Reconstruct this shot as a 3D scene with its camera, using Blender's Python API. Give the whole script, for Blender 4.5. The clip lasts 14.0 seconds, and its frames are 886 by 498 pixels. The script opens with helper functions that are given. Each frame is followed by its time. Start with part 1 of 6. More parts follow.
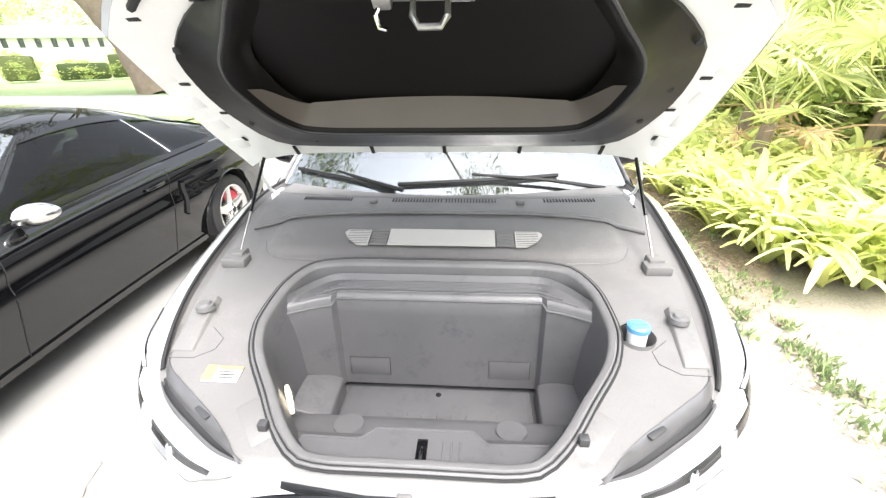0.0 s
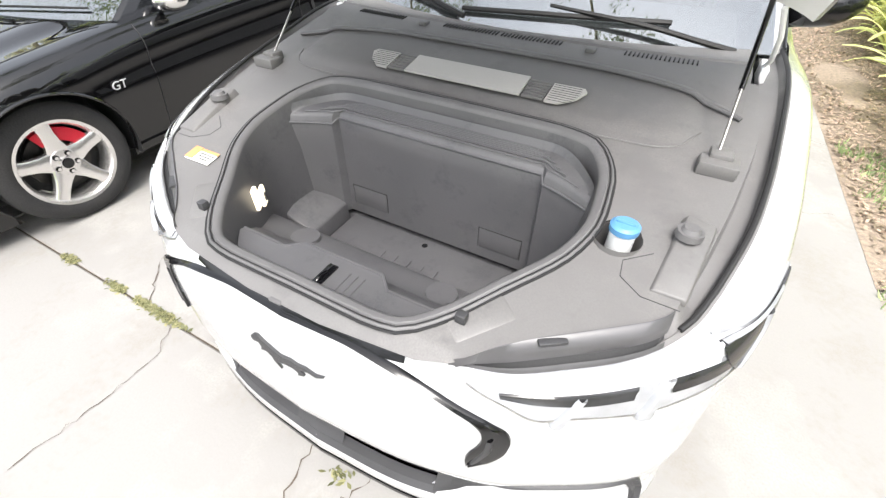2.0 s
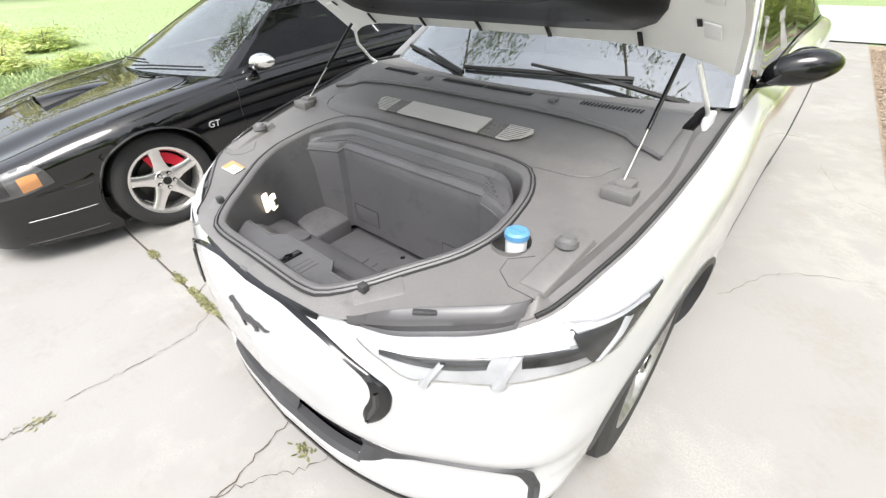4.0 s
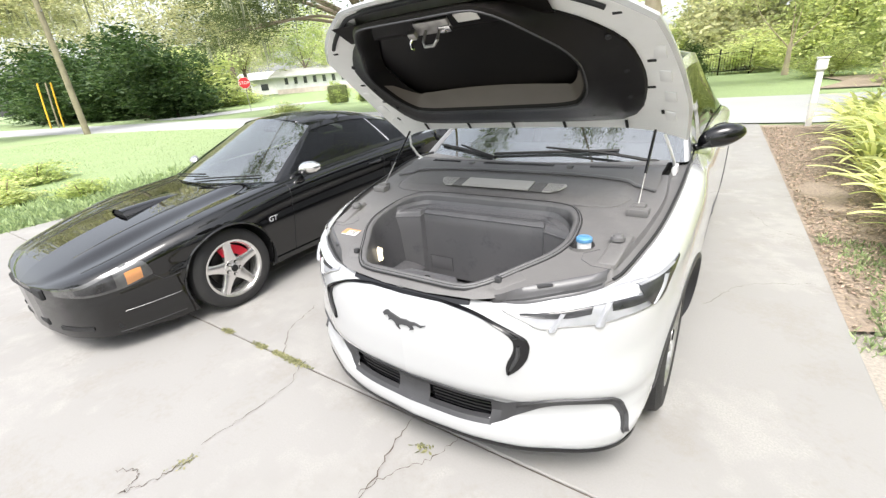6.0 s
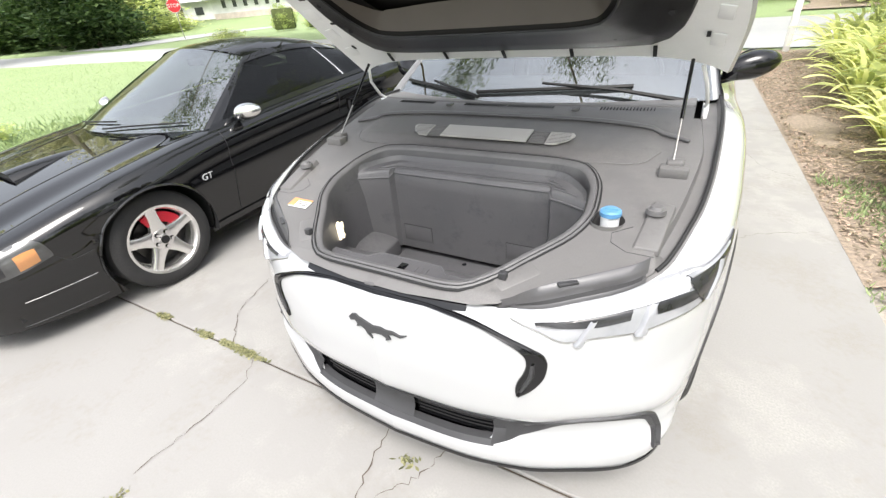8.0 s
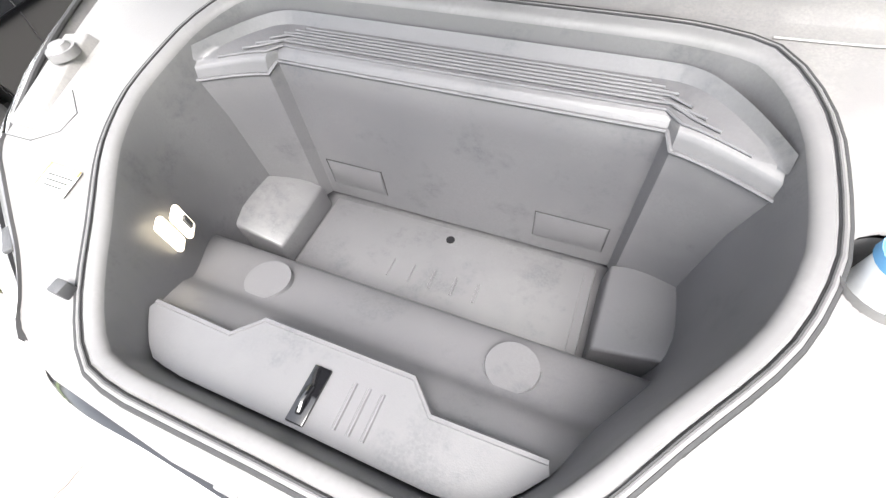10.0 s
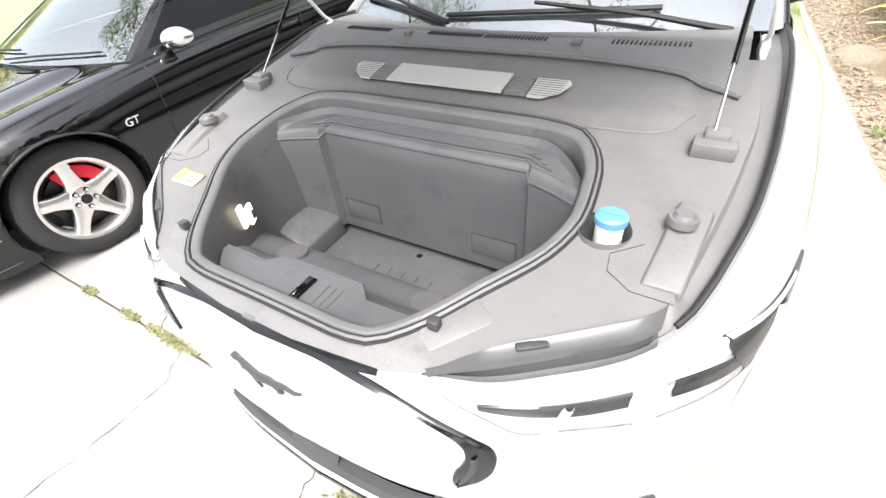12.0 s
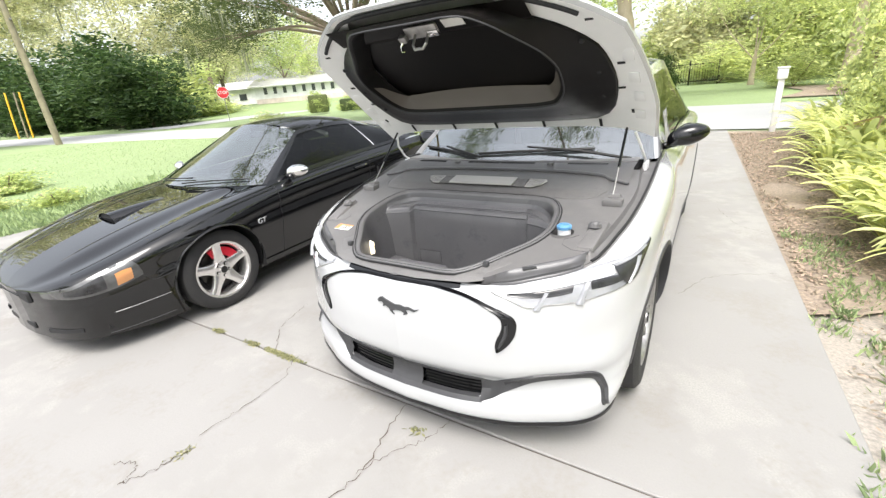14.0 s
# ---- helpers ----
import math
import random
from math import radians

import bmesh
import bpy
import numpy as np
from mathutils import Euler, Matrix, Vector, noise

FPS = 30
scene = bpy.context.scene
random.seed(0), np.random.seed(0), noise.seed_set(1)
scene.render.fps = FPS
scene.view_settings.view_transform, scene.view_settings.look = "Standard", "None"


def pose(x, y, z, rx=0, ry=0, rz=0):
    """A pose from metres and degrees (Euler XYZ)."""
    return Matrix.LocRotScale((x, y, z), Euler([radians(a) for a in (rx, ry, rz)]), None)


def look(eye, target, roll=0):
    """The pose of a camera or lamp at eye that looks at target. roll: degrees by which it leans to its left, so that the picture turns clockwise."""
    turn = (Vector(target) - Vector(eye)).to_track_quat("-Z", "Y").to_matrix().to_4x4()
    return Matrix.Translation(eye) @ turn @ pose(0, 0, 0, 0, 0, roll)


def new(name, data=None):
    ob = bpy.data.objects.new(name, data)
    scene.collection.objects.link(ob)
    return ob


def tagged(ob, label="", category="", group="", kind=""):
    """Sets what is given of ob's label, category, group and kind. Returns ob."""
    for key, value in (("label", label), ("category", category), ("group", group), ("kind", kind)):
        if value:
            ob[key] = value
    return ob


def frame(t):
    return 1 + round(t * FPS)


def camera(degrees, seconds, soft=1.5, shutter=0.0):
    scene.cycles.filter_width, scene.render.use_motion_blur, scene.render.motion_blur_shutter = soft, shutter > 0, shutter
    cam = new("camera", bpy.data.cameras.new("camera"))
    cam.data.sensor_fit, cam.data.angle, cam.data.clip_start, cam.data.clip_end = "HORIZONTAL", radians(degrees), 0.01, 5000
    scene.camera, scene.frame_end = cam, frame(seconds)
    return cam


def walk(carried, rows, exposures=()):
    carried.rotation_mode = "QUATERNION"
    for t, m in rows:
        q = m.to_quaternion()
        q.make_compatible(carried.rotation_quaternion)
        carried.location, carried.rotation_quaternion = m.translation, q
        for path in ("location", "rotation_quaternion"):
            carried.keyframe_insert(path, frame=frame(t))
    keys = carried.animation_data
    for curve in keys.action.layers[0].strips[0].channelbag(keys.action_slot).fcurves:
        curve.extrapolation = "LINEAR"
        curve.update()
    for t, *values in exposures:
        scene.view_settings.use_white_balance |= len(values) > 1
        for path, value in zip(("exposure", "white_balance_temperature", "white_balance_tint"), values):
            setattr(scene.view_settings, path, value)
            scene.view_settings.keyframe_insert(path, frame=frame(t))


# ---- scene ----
cam = camera(92.6, 14.0, soft=1.35)
SKY, SUN = 0.15, 1.0
PATH = [
    (0, (0.112, -0.489, 1.634), (-0.028, 1.309, 0.771), -1.0),
    (0.5, (0.255, -0.542, 1.642), (-0.19, 1.224, 0.816), -1.7),
    (1, (0.546, -0.548, 1.606), (-0.179, 1.081, 0.7), -1.4),
    (1.5, (0.633, -0.472, 1.561), (-0.105, 0.944, 0.358), -0.5),
    (2, (0.571, -0.274, 1.486), (-0.144, 1.018, 0.138), 0.2),
    (2.2, (0.539, -0.195, 1.496), (-0.168, 1.054, 0.103), -0.7),
    (4.3, (1.047, -0.311, 1.496), (-0.116, 0.946, 0.463), -1.9),
    (4.5, (1.021, -0.392, 1.513), (-0.148, 0.922, 0.559), -2.5),
    (5, (0.875, -0.674, 1.541), (-0.212, 0.756, 0.661), -4.6),
    (5.5, (0.901, -0.889, 1.556), (-0.183, 0.574, 0.728), -4.7),
    (6, (1.014, -1.055, 1.565), (-0.067, 0.447, 0.807), -5.3),
    (6.5, (1.044, -1.152, 1.579), (-0.038, 0.391, 0.911), -4.9),
    (7, (1.005, -1.138, 1.578), (-0.071, 0.395, 0.879), -4.5),
    (7.5, (0.924, -0.99, 1.56), (-0.1, 0.514, 0.729), -4.6),
    (8, (0.719, -0.701, 1.526), (-0.177, 0.758, 0.492), -5.7),
    (8.5, (0.539, -0.379, 1.475), (-0.248, 0.961, 0.217), -6.4),
    (8.7, (0.481, -0.239, 1.451), (-0.279, 1.033, 0.107), -6.8),
    (10.8, (0.226, 0.161, 1.286), (-0.275, 1.083, -0.417), -9.0),
    (11, (0.316, 0.135, 1.325), (-0.3, 1.051, -0.343), -9.7),
    (11.5, (0.501, 0.013, 1.389), (-0.321, 1.085, -0.086), -7.7),
    (12, (0.654, -0.208, 1.429), (-0.198, 1.069, 0.148), -6.2),
    (12.5, (0.818, -0.418, 1.478), (-0.087, 0.987, 0.379), -5.0),
    (13, (0.923, -0.631, 1.482), (-0.049, 0.828, 0.519), -4.6),
    (13.5, (0.979, -0.946, 1.501), (-0.014, 0.575, 0.664), -4.9),
    (14, (1.056, -1.188, 1.532), (0.039, 0.373, 0.806), -5.2),
]
EXPOSURES = [(0, 2.45), (1, 2.05), (2, 1.82), (4.5, 1.65), (5.5, 1.62), (6.5, 1.6), (7.5, 1.6), (8.5, 1.62), (10.8, 3.5), (11.1, 3.45), (11.5, 2.58), (12, 2.2), (12.5, 1.78), (13.2, 1.62), (14, 1.6)]
walk(cam, [(t, look(eye, target, roll)) for t, eye, target, roll in PATH], EXPOSURES)

# ---- light ----
world = bpy.data.worlds.new("sky")
scene.world = world
world.use_nodes = True
wn = world.node_tree
sky = wn.nodes.new("ShaderNodeTexSky")
sky.sky_type, sky.sun_disc = "NISHITA", False
SUN_UP, SUN_ROUND = radians(62), radians(150)
sky.sun_elevation, sky.sun_rotation = SUN_UP, SUN_ROUND
sky.air_density, sky.dust_density, sky.ozone_density = 1.0, 4.0, 1.0
pale = wn.nodes.new("ShaderNodeHueSaturation")
pale.inputs["Saturation"].default_value = 0.3
wn.links.new(sky.outputs[0], pale.inputs["Color"])
wn.links.new(pale.outputs[0], wn.nodes["Background"].inputs[0])
wn.nodes["Background"].inputs[1].default_value = SKY
sun = new("sun", bpy.data.lights.new("sun", "SUN"))
sun.data.energy, sun.data.angle, sun.data.color = SUN, radians(30), (1.0, 0.97, 0.93)
sun.matrix_world = look((0, 0, 20), (-20 / math.tan(SUN_UP) * math.sin(SUN_ROUND), -20 / math.tan(SUN_UP) * math.cos(SUN_ROUND), 0))


# ---- materials ----
def material(name, colour, rough=0.6, metal=0.0, coat=0.0, spots=0.0, scale=6.0, dark=None, bump=0.0, bump_scale=60.0,
             vary=0.0, spec=0.5, grain=0.0, grain_scale=150.0, flakes=()):
    """Principled surface: colour mottled towards `dark` by large noise (spots), fine grain, bump, and a change from piece to piece (vary)."""
    m = bpy.data.materials.new(name)
    m.use_nodes = True
    t = m.node_tree
    b = t.nodes["Principled BSDF"]
    b.inputs["Roughness"].default_value, b.inputs["Metallic"].default_value = rough, metal
    b.inputs["Coat Weight"].default_value, b.inputs["Coat Roughness"].default_value = coat, 0.03
    b.inputs["Specular IOR Level"].default_value = spec
    b.inputs["Base Color"].default_value = (*colour, 1)
    co = t.nodes.new("ShaderNodeTexCoord").outputs["Object"]
    last = None

    def noise_tex(size, detail=5.0):
        n = t.nodes.new("ShaderNodeTexNoise")
        n.inputs["Scale"].default_value, n.inputs["Detail"].default_value = size, detail
        t.links.new(co, n.inputs["Vector"])
        return n

    def mix(fac, a, c):
        x = t.nodes.new("ShaderNodeMix")
        x.data_type = "RGBA"
        t.links.new(fac, x.inputs[0])
        for s, v in ((6, a), (7, c)):
            if isinstance(v, tuple):
                x.inputs[s].default_value = (*v, 1)
            else:
                t.links.new(v, x.inputs[s])
        return x.outputs[2]

    def ramp(out, lo, hi):
        r = t.nodes.new("ShaderNodeMapRange")
        r.inputs[1].default_value, r.inputs[2].default_value = lo, hi
        t.links.new(out, r.inputs[0])
        return r.outputs[0]

    if spots:
        d = dark or tuple(c * 0.6 for c in colour)
        last = mix(ramp(noise_tex(scale).outputs[0], 0.5 - spots * 0.25, 0.5 + 0.3), colour, d)
    for size, lo, hi, tone, fine in flakes:
        # worn patches with ragged edges: large noise broken up by a finer one
        patch = t.nodes.new("ShaderNodeMath")
        patch.operation = "MULTIPLY_ADD"
        t.links.new(noise_tex(size * fine, 8).outputs[0], patch.inputs[0])
        patch.inputs[1].default_value = 0.45
        t.links.new(noise_tex(size, 3).outputs[0], patch.inputs[2])
        last = mix(ramp(patch.outputs[0], lo + 0.225, hi + 0.225), last or colour, tone)
    if grain:
        base = last or colour
        last = mix(ramp(noise_tex(grain_scale, 3).outputs[0], 0.35, 0.75), base, tuple(c * (1 - grain) for c in colour))
    if vary:
        info = t.nodes.new("ShaderNodeObjectInfo")
        geo = t.nodes.new("ShaderNodeNewGeometry")
        add = t.nodes.new("ShaderNodeMath")
        t.links.new(info.outputs["Random"], add.inputs[0])
        t.links.new(geo.outputs["Random Per Island"], add.inputs[1])
        fr = t.nodes.new("ShaderNodeMath")
        fr.operation = "FRACT"
        t.links.new(add.outputs[0], fr.inputs[0])
        hsv = t.nodes.new("ShaderNodeHueSaturation")
        t.links.new(ramp_to(t, fr.outputs[0], 1 - vary, 1 + vary), hsv.inputs["Value"])
        t.links.new(ramp_to(t, fr.outputs[0], 0.5 + vary * 0.05, 0.5 - vary * 0.05), hsv.inputs["Hue"])
        if last:
            t.links.new(last, hsv.inputs["Color"])
        else:
            hsv.inputs["Color"].default_value = (*colour, 1)
        last = hsv.outputs[0]
    if last:
        t.links.new(last, b.inputs["Base Color"])
    if bump:
        bp = t.nodes.new("ShaderNodeBump")
        bp.inputs["Strength"].default_value, bp.inputs["Distance"].default_value = bump, 0.01
        t.links.new(noise_tex(bump_scale).outputs[0], bp.inputs["Height"])
        t.links.new(bp.outputs[0], b.inputs["Normal"])
    return m


def ramp_to(t, out, lo, hi):
    r = t.nodes.new("ShaderNodeMapRange")
    r.inputs[3].default_value, r.inputs[4].default_value = lo, hi
    t.links.new(out, r.inputs[0])
    return r.outputs[0]


def leaf_material(name, colour, vary=0.35, through_light=0.35):
    m = material(name, colour, rough=0.5, vary=vary, spec=0.3)
    t = m.node_tree
    b = t.nodes["Principled BSDF"]
    tr = t.nodes.new("ShaderNodeBsdfTranslucent")
    t.links.new(b.inputs["Base Color"].links[0].from_socket, tr.inputs[0])
    mx = t.nodes.new("ShaderNodeMixShader")
    mx.inputs[0].default_value = through_light
    t.links.new(b.outputs[0], mx.inputs[1])
    t.links.new(tr.outputs[0], mx.inputs[2])
    t.links.new(mx.outputs[0], t.nodes["Material Output"].inputs[0])
    return m


def glass_material(name, tint, rough=0.0, ior=1.6):
    m = bpy.data.materials.new(name)
    m.use_nodes = True
    b = m.node_tree.nodes["Principled BSDF"]
    b.inputs["Base Color"].default_value = (*tint, 1)
    b.inputs["Transmission Weight"].default_value = 1.0
    b.inputs["Roughness"].default_value, b.inputs["IOR"].default_value = rough, ior
    return m


def glow_material(name, colour, strength):
    m = bpy.data.materials.new(name)
    m.use_nodes = True
    b = m.node_tree.nodes["Principled BSDF"]
    b.inputs["Base Color"].default_value = (*colour, 1)
    b.inputs["Emission Color"].default_value = (*colour, 1)
    b.inputs["Emission Strength"].default_value = strength
    return m


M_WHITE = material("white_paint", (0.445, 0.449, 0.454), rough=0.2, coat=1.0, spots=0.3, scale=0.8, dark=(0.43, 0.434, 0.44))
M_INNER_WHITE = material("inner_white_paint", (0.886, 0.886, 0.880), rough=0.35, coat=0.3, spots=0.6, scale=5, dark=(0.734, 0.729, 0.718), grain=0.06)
M_BLACK_PAINT = material("black_paint", (0.003, 0.003, 0.0035), rough=0.02, spec=0.7, spots=0.4, scale=5, dark=(0.005, 0.005, 0.005))
M_GLOSS_BLACK = material("gloss_black_plastic", (0.006, 0.006, 0.007), rough=0.08, grain=0.2)
M_DARK_PLASTIC = material("dark_grey_plastic", (0.045, 0.045, 0.048), rough=0.5, spots=0.5, scale=9, dark=(0.03, 0.03, 0.032), bump=0.15, bump_scale=400)
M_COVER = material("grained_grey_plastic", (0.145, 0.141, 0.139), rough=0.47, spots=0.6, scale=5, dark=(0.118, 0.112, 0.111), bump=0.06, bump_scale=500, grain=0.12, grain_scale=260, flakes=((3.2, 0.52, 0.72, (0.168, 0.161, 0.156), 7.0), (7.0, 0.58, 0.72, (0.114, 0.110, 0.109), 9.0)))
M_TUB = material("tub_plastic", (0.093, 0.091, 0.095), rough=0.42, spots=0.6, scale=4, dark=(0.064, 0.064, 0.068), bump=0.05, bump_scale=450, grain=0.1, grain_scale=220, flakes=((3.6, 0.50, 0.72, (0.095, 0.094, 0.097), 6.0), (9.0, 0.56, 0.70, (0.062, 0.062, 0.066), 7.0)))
M_LINER = material("hood_liner_plastic", (0.006, 0.005, 0.0045), rough=0.4, spec=0.2, spots=0.5, scale=6, dark=(0.004, 0.0035, 0.0035), bump=0.08, bump_scale=400)
# lighter copy of the liner plastic, with sky light put into its colour
M_LINER_LIT = material("lit_liner_plastic", (0.115, 0.098, 0.085), rough=0.5, spec=0.5, spots=0.6, scale=3, dark=(0.083, 0.069, 0.060), bump=0.04, bump_scale=300)
M_RUBBER = material("black_rubber", (0.016, 0.016, 0.017), rough=0.7, grain=0.25, bump=0.1, bump_scale=300)
M_WIPER = material("wiper_plastic", (0.008, 0.008, 0.008), rough=0.5, spec=0.3, grain=0.2)
M_SEAL = material("grey_seal_rubber", (0.131, 0.128, 0.130), rough=0.5, spots=0.5, scale=8, dark=(0.080, 0.079, 0.080), grain=0.15)
M_TYRE = material("tyre_rubber", (0.022, 0.022, 0.023), rough=0.8, spots=0.5, scale=8, dark=(0.04, 0.037, 0.034), grain=0.2, bump=0.2, bump_scale=120)
M_CHROME = material("polished_metal", (0.82, 0.81, 0.80), rough=0.1, metal=1.0, grain=0.05)
M_ALLOY = material("silver_alloy", (0.80, 0.78, 0.76), rough=0.24, metal=0.85, coat=0.4, grain=0.05)
M_STEEL = material("dull_steel", (0.42, 0.41, 0.40), rough=0.4, metal=0.9, spots=0.5, scale=30)
M_DISC = material("brake_disc_iron", (0.06, 0.057, 0.054), rough=0.35, metal=0.9, spots=0.6, scale=20)
M_RED = material("red_caliper_paint", (0.55, 0.012, 0.03), rough=0.35, coat=0.4, grain=0.1)
M_CLEAR = material("grey_lamp_flange", (0.083, 0.081, 0.086), rough=0.4, coat=0.15, spots=0.6, scale=14, dark=(0.061, 0.060, 0.063))
M_HOUSING = material("pale_lamp_housing", (0.30, 0.305, 0.32), rough=0.15, coat=0.8, spots=0.3, scale=9, dark=(0.17, 0.175, 0.185))
M_LED = material("white_lamp_diffuser", (0.50, 0.505, 0.515), rough=0.25, coat=0.5, grain=0.05)
M_GLASS = glass_material("window_glass", (0.66, 0.72, 0.72), ior=3.0)
M_TINT = glass_material("tinted_glass", (0.07, 0.08, 0.073), ior=1.33)
M_REFLECT = material("lamp_reflector", (0.012, 0.012, 0.013), rough=0.2, coat=0.15, spots=0.8, scale=12, dark=(0.05, 0.05, 0.053))
M_CABIN = material("cabin_trim", (0.016, 0.016, 0.018), rough=0.7, grain=0.2)
M_SEAT = material("seat_leather", (0.10, 0.095, 0.09), rough=0.5, spots=0.4, scale=9, bump=0.1)
M_AMBER = material("amber_lens", (0.60, 0.27, 0.10), rough=0.2, coat=0.8, grain=0.1)
M_SMOKE = material("smoked_lamp_lens", (0.04, 0.04, 0.04), rough=0.12, coat=0.9, spots=0.6, scale=9, dark=(0.10, 0.10, 0.10))
M_BLUE = material("blue_cap_plastic", (0.10, 0.26, 0.46), rough=0.4, grain=0.06)
M_BOTTLE = material("translucent_bottle", (0.75, 0.76, 0.76), rough=0.35, grain=0.04)
M_PAPER = material("label_paper", (0.78, 0.77, 0.74), rough=0.6, grain=0.04)
M_ORANGE = material("orange_print", (0.60, 0.27, 0.11), rough=0.6, grain=0.05)
M_INK = material("dark_print", (0.05, 0.05, 0.05), rough=0.6, grain=0.05)
M_CONCRETE = material("concrete", (0.286, 0.277, 0.266), rough=0.85, spots=0.9, scale=1.1, dark=(0.24, 0.231, 0.22), bump=0.07, bump_scale=70, grain=0.10, grain_scale=120,
                      flakes=((0.9, 0.50, 0.62, (0.322, 0.312, 0.293), 9.0), (2.3, 0.53, 0.70, (0.240, 0.224, 0.204), 14.0), (0.45, 0.52, 0.70, (0.245, 0.236, 0.224), 3.0)))
M_CRACK = material("crack_dirt", (0.10, 0.08, 0.062), rough=0.95, grain=0.3)
M_ASPHALT = material("street_asphalt", (0.414, 0.414, 0.414), rough=0.9, spots=0.8, scale=0.5, dark=(0.345, 0.345, 0.345), bump=0.3, grain=0.15)
M_LAWN = material("lawn", (0.300, 0.385, 0.185), rough=0.9, spots=1.0, scale=0.5, dark=(0.240, 0.320, 0.140), grain=0.4, grain_scale=25, bump=0.6, bump_scale=40)
M_SOIL = material("sandy_soil", (0.378, 0.350, 0.314), rough=0.95, spots=1.0, scale=1.6, dark=(0.348, 0.288, 0.228), grain=0.4, grain_scale=60, bump=0.6, bump_scale=50)
M_MULCH = material("brown_mulch", (0.37, 0.30, 0.235), rough=0.95, spots=1.0, scale=3, dark=(0.25, 0.19, 0.14), grain=0.5, grain_scale=40, bump=0.8, bump_scale=40)
M_LITTER = leaf_material("leaf_litter", (0.34, 0.265, 0.195), vary=0.5, through_light=0.1)
M_BARK = material("oak_bark", (0.30, 0.24, 0.18), rough=0.9, spots=1.0, scale=4, dark=(0.15, 0.115, 0.085), bump=0.9, bump_scale=18, grain=0.3, grain_scale=40)
M_PALE_BARK = material("pale_bark", (0.56, 0.47, 0.36), rough=0.9, spots=0.9, scale=3, dark=(0.38, 0.30, 0.22), bump=0.7, bump_scale=18, grain=0.25, grain_scale=40)
M_POLE = material("weathered_pole_wood", (0.27, 0.24, 0.16), rough=0.9, spots=0.8, scale=3, bump=0.5)
M_LEAF_DARK = leaf_material("dark_leaves", (0.055, 0.10, 0.028), vary=0.5)
M_LEAF_OAK = leaf_material("oak_leaves", (0.099, 0.127, 0.044))
M_LEAF_MID = leaf_material("mid_leaves", (0.460, 0.540, 0.196), through_light=0.5)
M_LEAF_LIGHT = leaf_material("light_leaves", (0.599, 0.655, 0.294), through_light=0.5)
M_LEAF_PALE = leaf_material("pale_olive_leaves", (0.575, 0.575, 0.333), through_light=0.5)
M_WEED = leaf_material("moss_weeds", (0.25, 0.25, 0.125), vary=0.4)
M_MOSS = leaf_material("hanging_moss", (0.322, 0.333, 0.241), vary=0.25)
M_FERN = leaf_material("fern_fronds", (0.672, 0.717, 0.302), vary=0.3, through_light=0.5)
M_PALM = leaf_material("palmetto_fans", (0.580, 0.626, 0.278), vary=0.3, through_light=0.4)
M_DRY = leaf_material("dry_fronds", (0.50, 0.36, 0.20), vary=0.3)
M_GRASS = leaf_material("grass_blades", (0.320, 0.405, 0.200), vary=0.3)
M_HOUSE = material("house_stucco", (0.76, 0.76, 0.76), rough=0.85, spots=0.5, scale=1, grain=0.05)
M_ROOF = material("house_roof", (0.60, 0.59, 0.58), rough=0.85, spots=0.5, scale=1.5, grain=0.1)
M_BRICKISH = material("house_base_paint", (0.70, 0.60, 0.55), rough=0.85, spots=0.6, scale=2, grain=0.1)
M_WINDOW = material("house_window", (0.06, 0.065, 0.07), rough=0.1, coat=0.5, grain=0.1)
M_SIGN_RED = material("sign_red", (0.60, 0.03, 0.04), rough=0.4, grain=0.05)
M_SIGN_WHITE = material("sign_white", (0.8, 0.8, 0.8), rough=0.4, grain=0.03)
M_YELLOW = material("yellow_marker", (0.72, 0.42, 0.03), rough=0.5, grain=0.1)
M_POST = material("white_post_paint", (0.80, 0.79, 0.77), rough=0.5, spots=0.4, scale=6, grain=0.04)
M_LAMP = glow_material("warm_lamp", (1.0, 0.88, 0.66), 0.5)
M_GREY_CAR = material("silver_grey_paint", (0.50, 0.51, 0.52), rough=0.25, coat=0.8, metal=0.3, grain=0.04)


# ---- mesh helpers ----
def curve(*keys):
    """A smooth function through (t, value) keys."""
    ts, vs = [k[0] for k in keys], [k[1] for k in keys]

    def at(t):
        if t <= ts[0]:
            return vs[0]
        if t >= ts[-1]:
            return vs[-1]
        i = max(j for j in range(len(ts) - 1) if ts[j] <= t)
        def slope(j):
            if j == 0:
                return (vs[1] - vs[0]) / (ts[1] - ts[0])
            if j == len(ts) - 1:
                return (vs[-1] - vs[-2]) / (ts[-1] - ts[-2])
            a = (vs[j] - vs[j - 1]) / (ts[j] - ts[j - 1])
            b = (vs[j + 1] - vs[j]) / (ts[j + 1] - ts[j])
            return 0.0 if a * b <= 0 else 2 * a * b / (a + b)
        h = ts[i + 1] - ts[i]
        s = (t - ts[i]) / h
        m0, m1 = slope(i) * h, slope(i + 1) * h
        return ((2 * s ** 3 - 3 * s ** 2 + 1) * vs[i] + (s ** 3 - 2 * s ** 2 + s) * m0
                + (3 * s ** 2 - 2 * s ** 3) * vs[i + 1] + (s ** 3 - s ** 2) * m1)
    return at


def spline(points, n):
    """n + 1 points on a smooth line through the given points, evenly by length."""
    d = [0.0]
    for a, b in zip(points, points[1:]):
        d.append(d[-1] + (Vector(b) - Vector(a)).length)
    axes = [curve(*[(t, p[k]) for t, p in zip(d, points)]) for k in range(len(points[0]))]
    return [Vector([f(d[-1] * i / n) for f in axes]) for i in range(n + 1)]


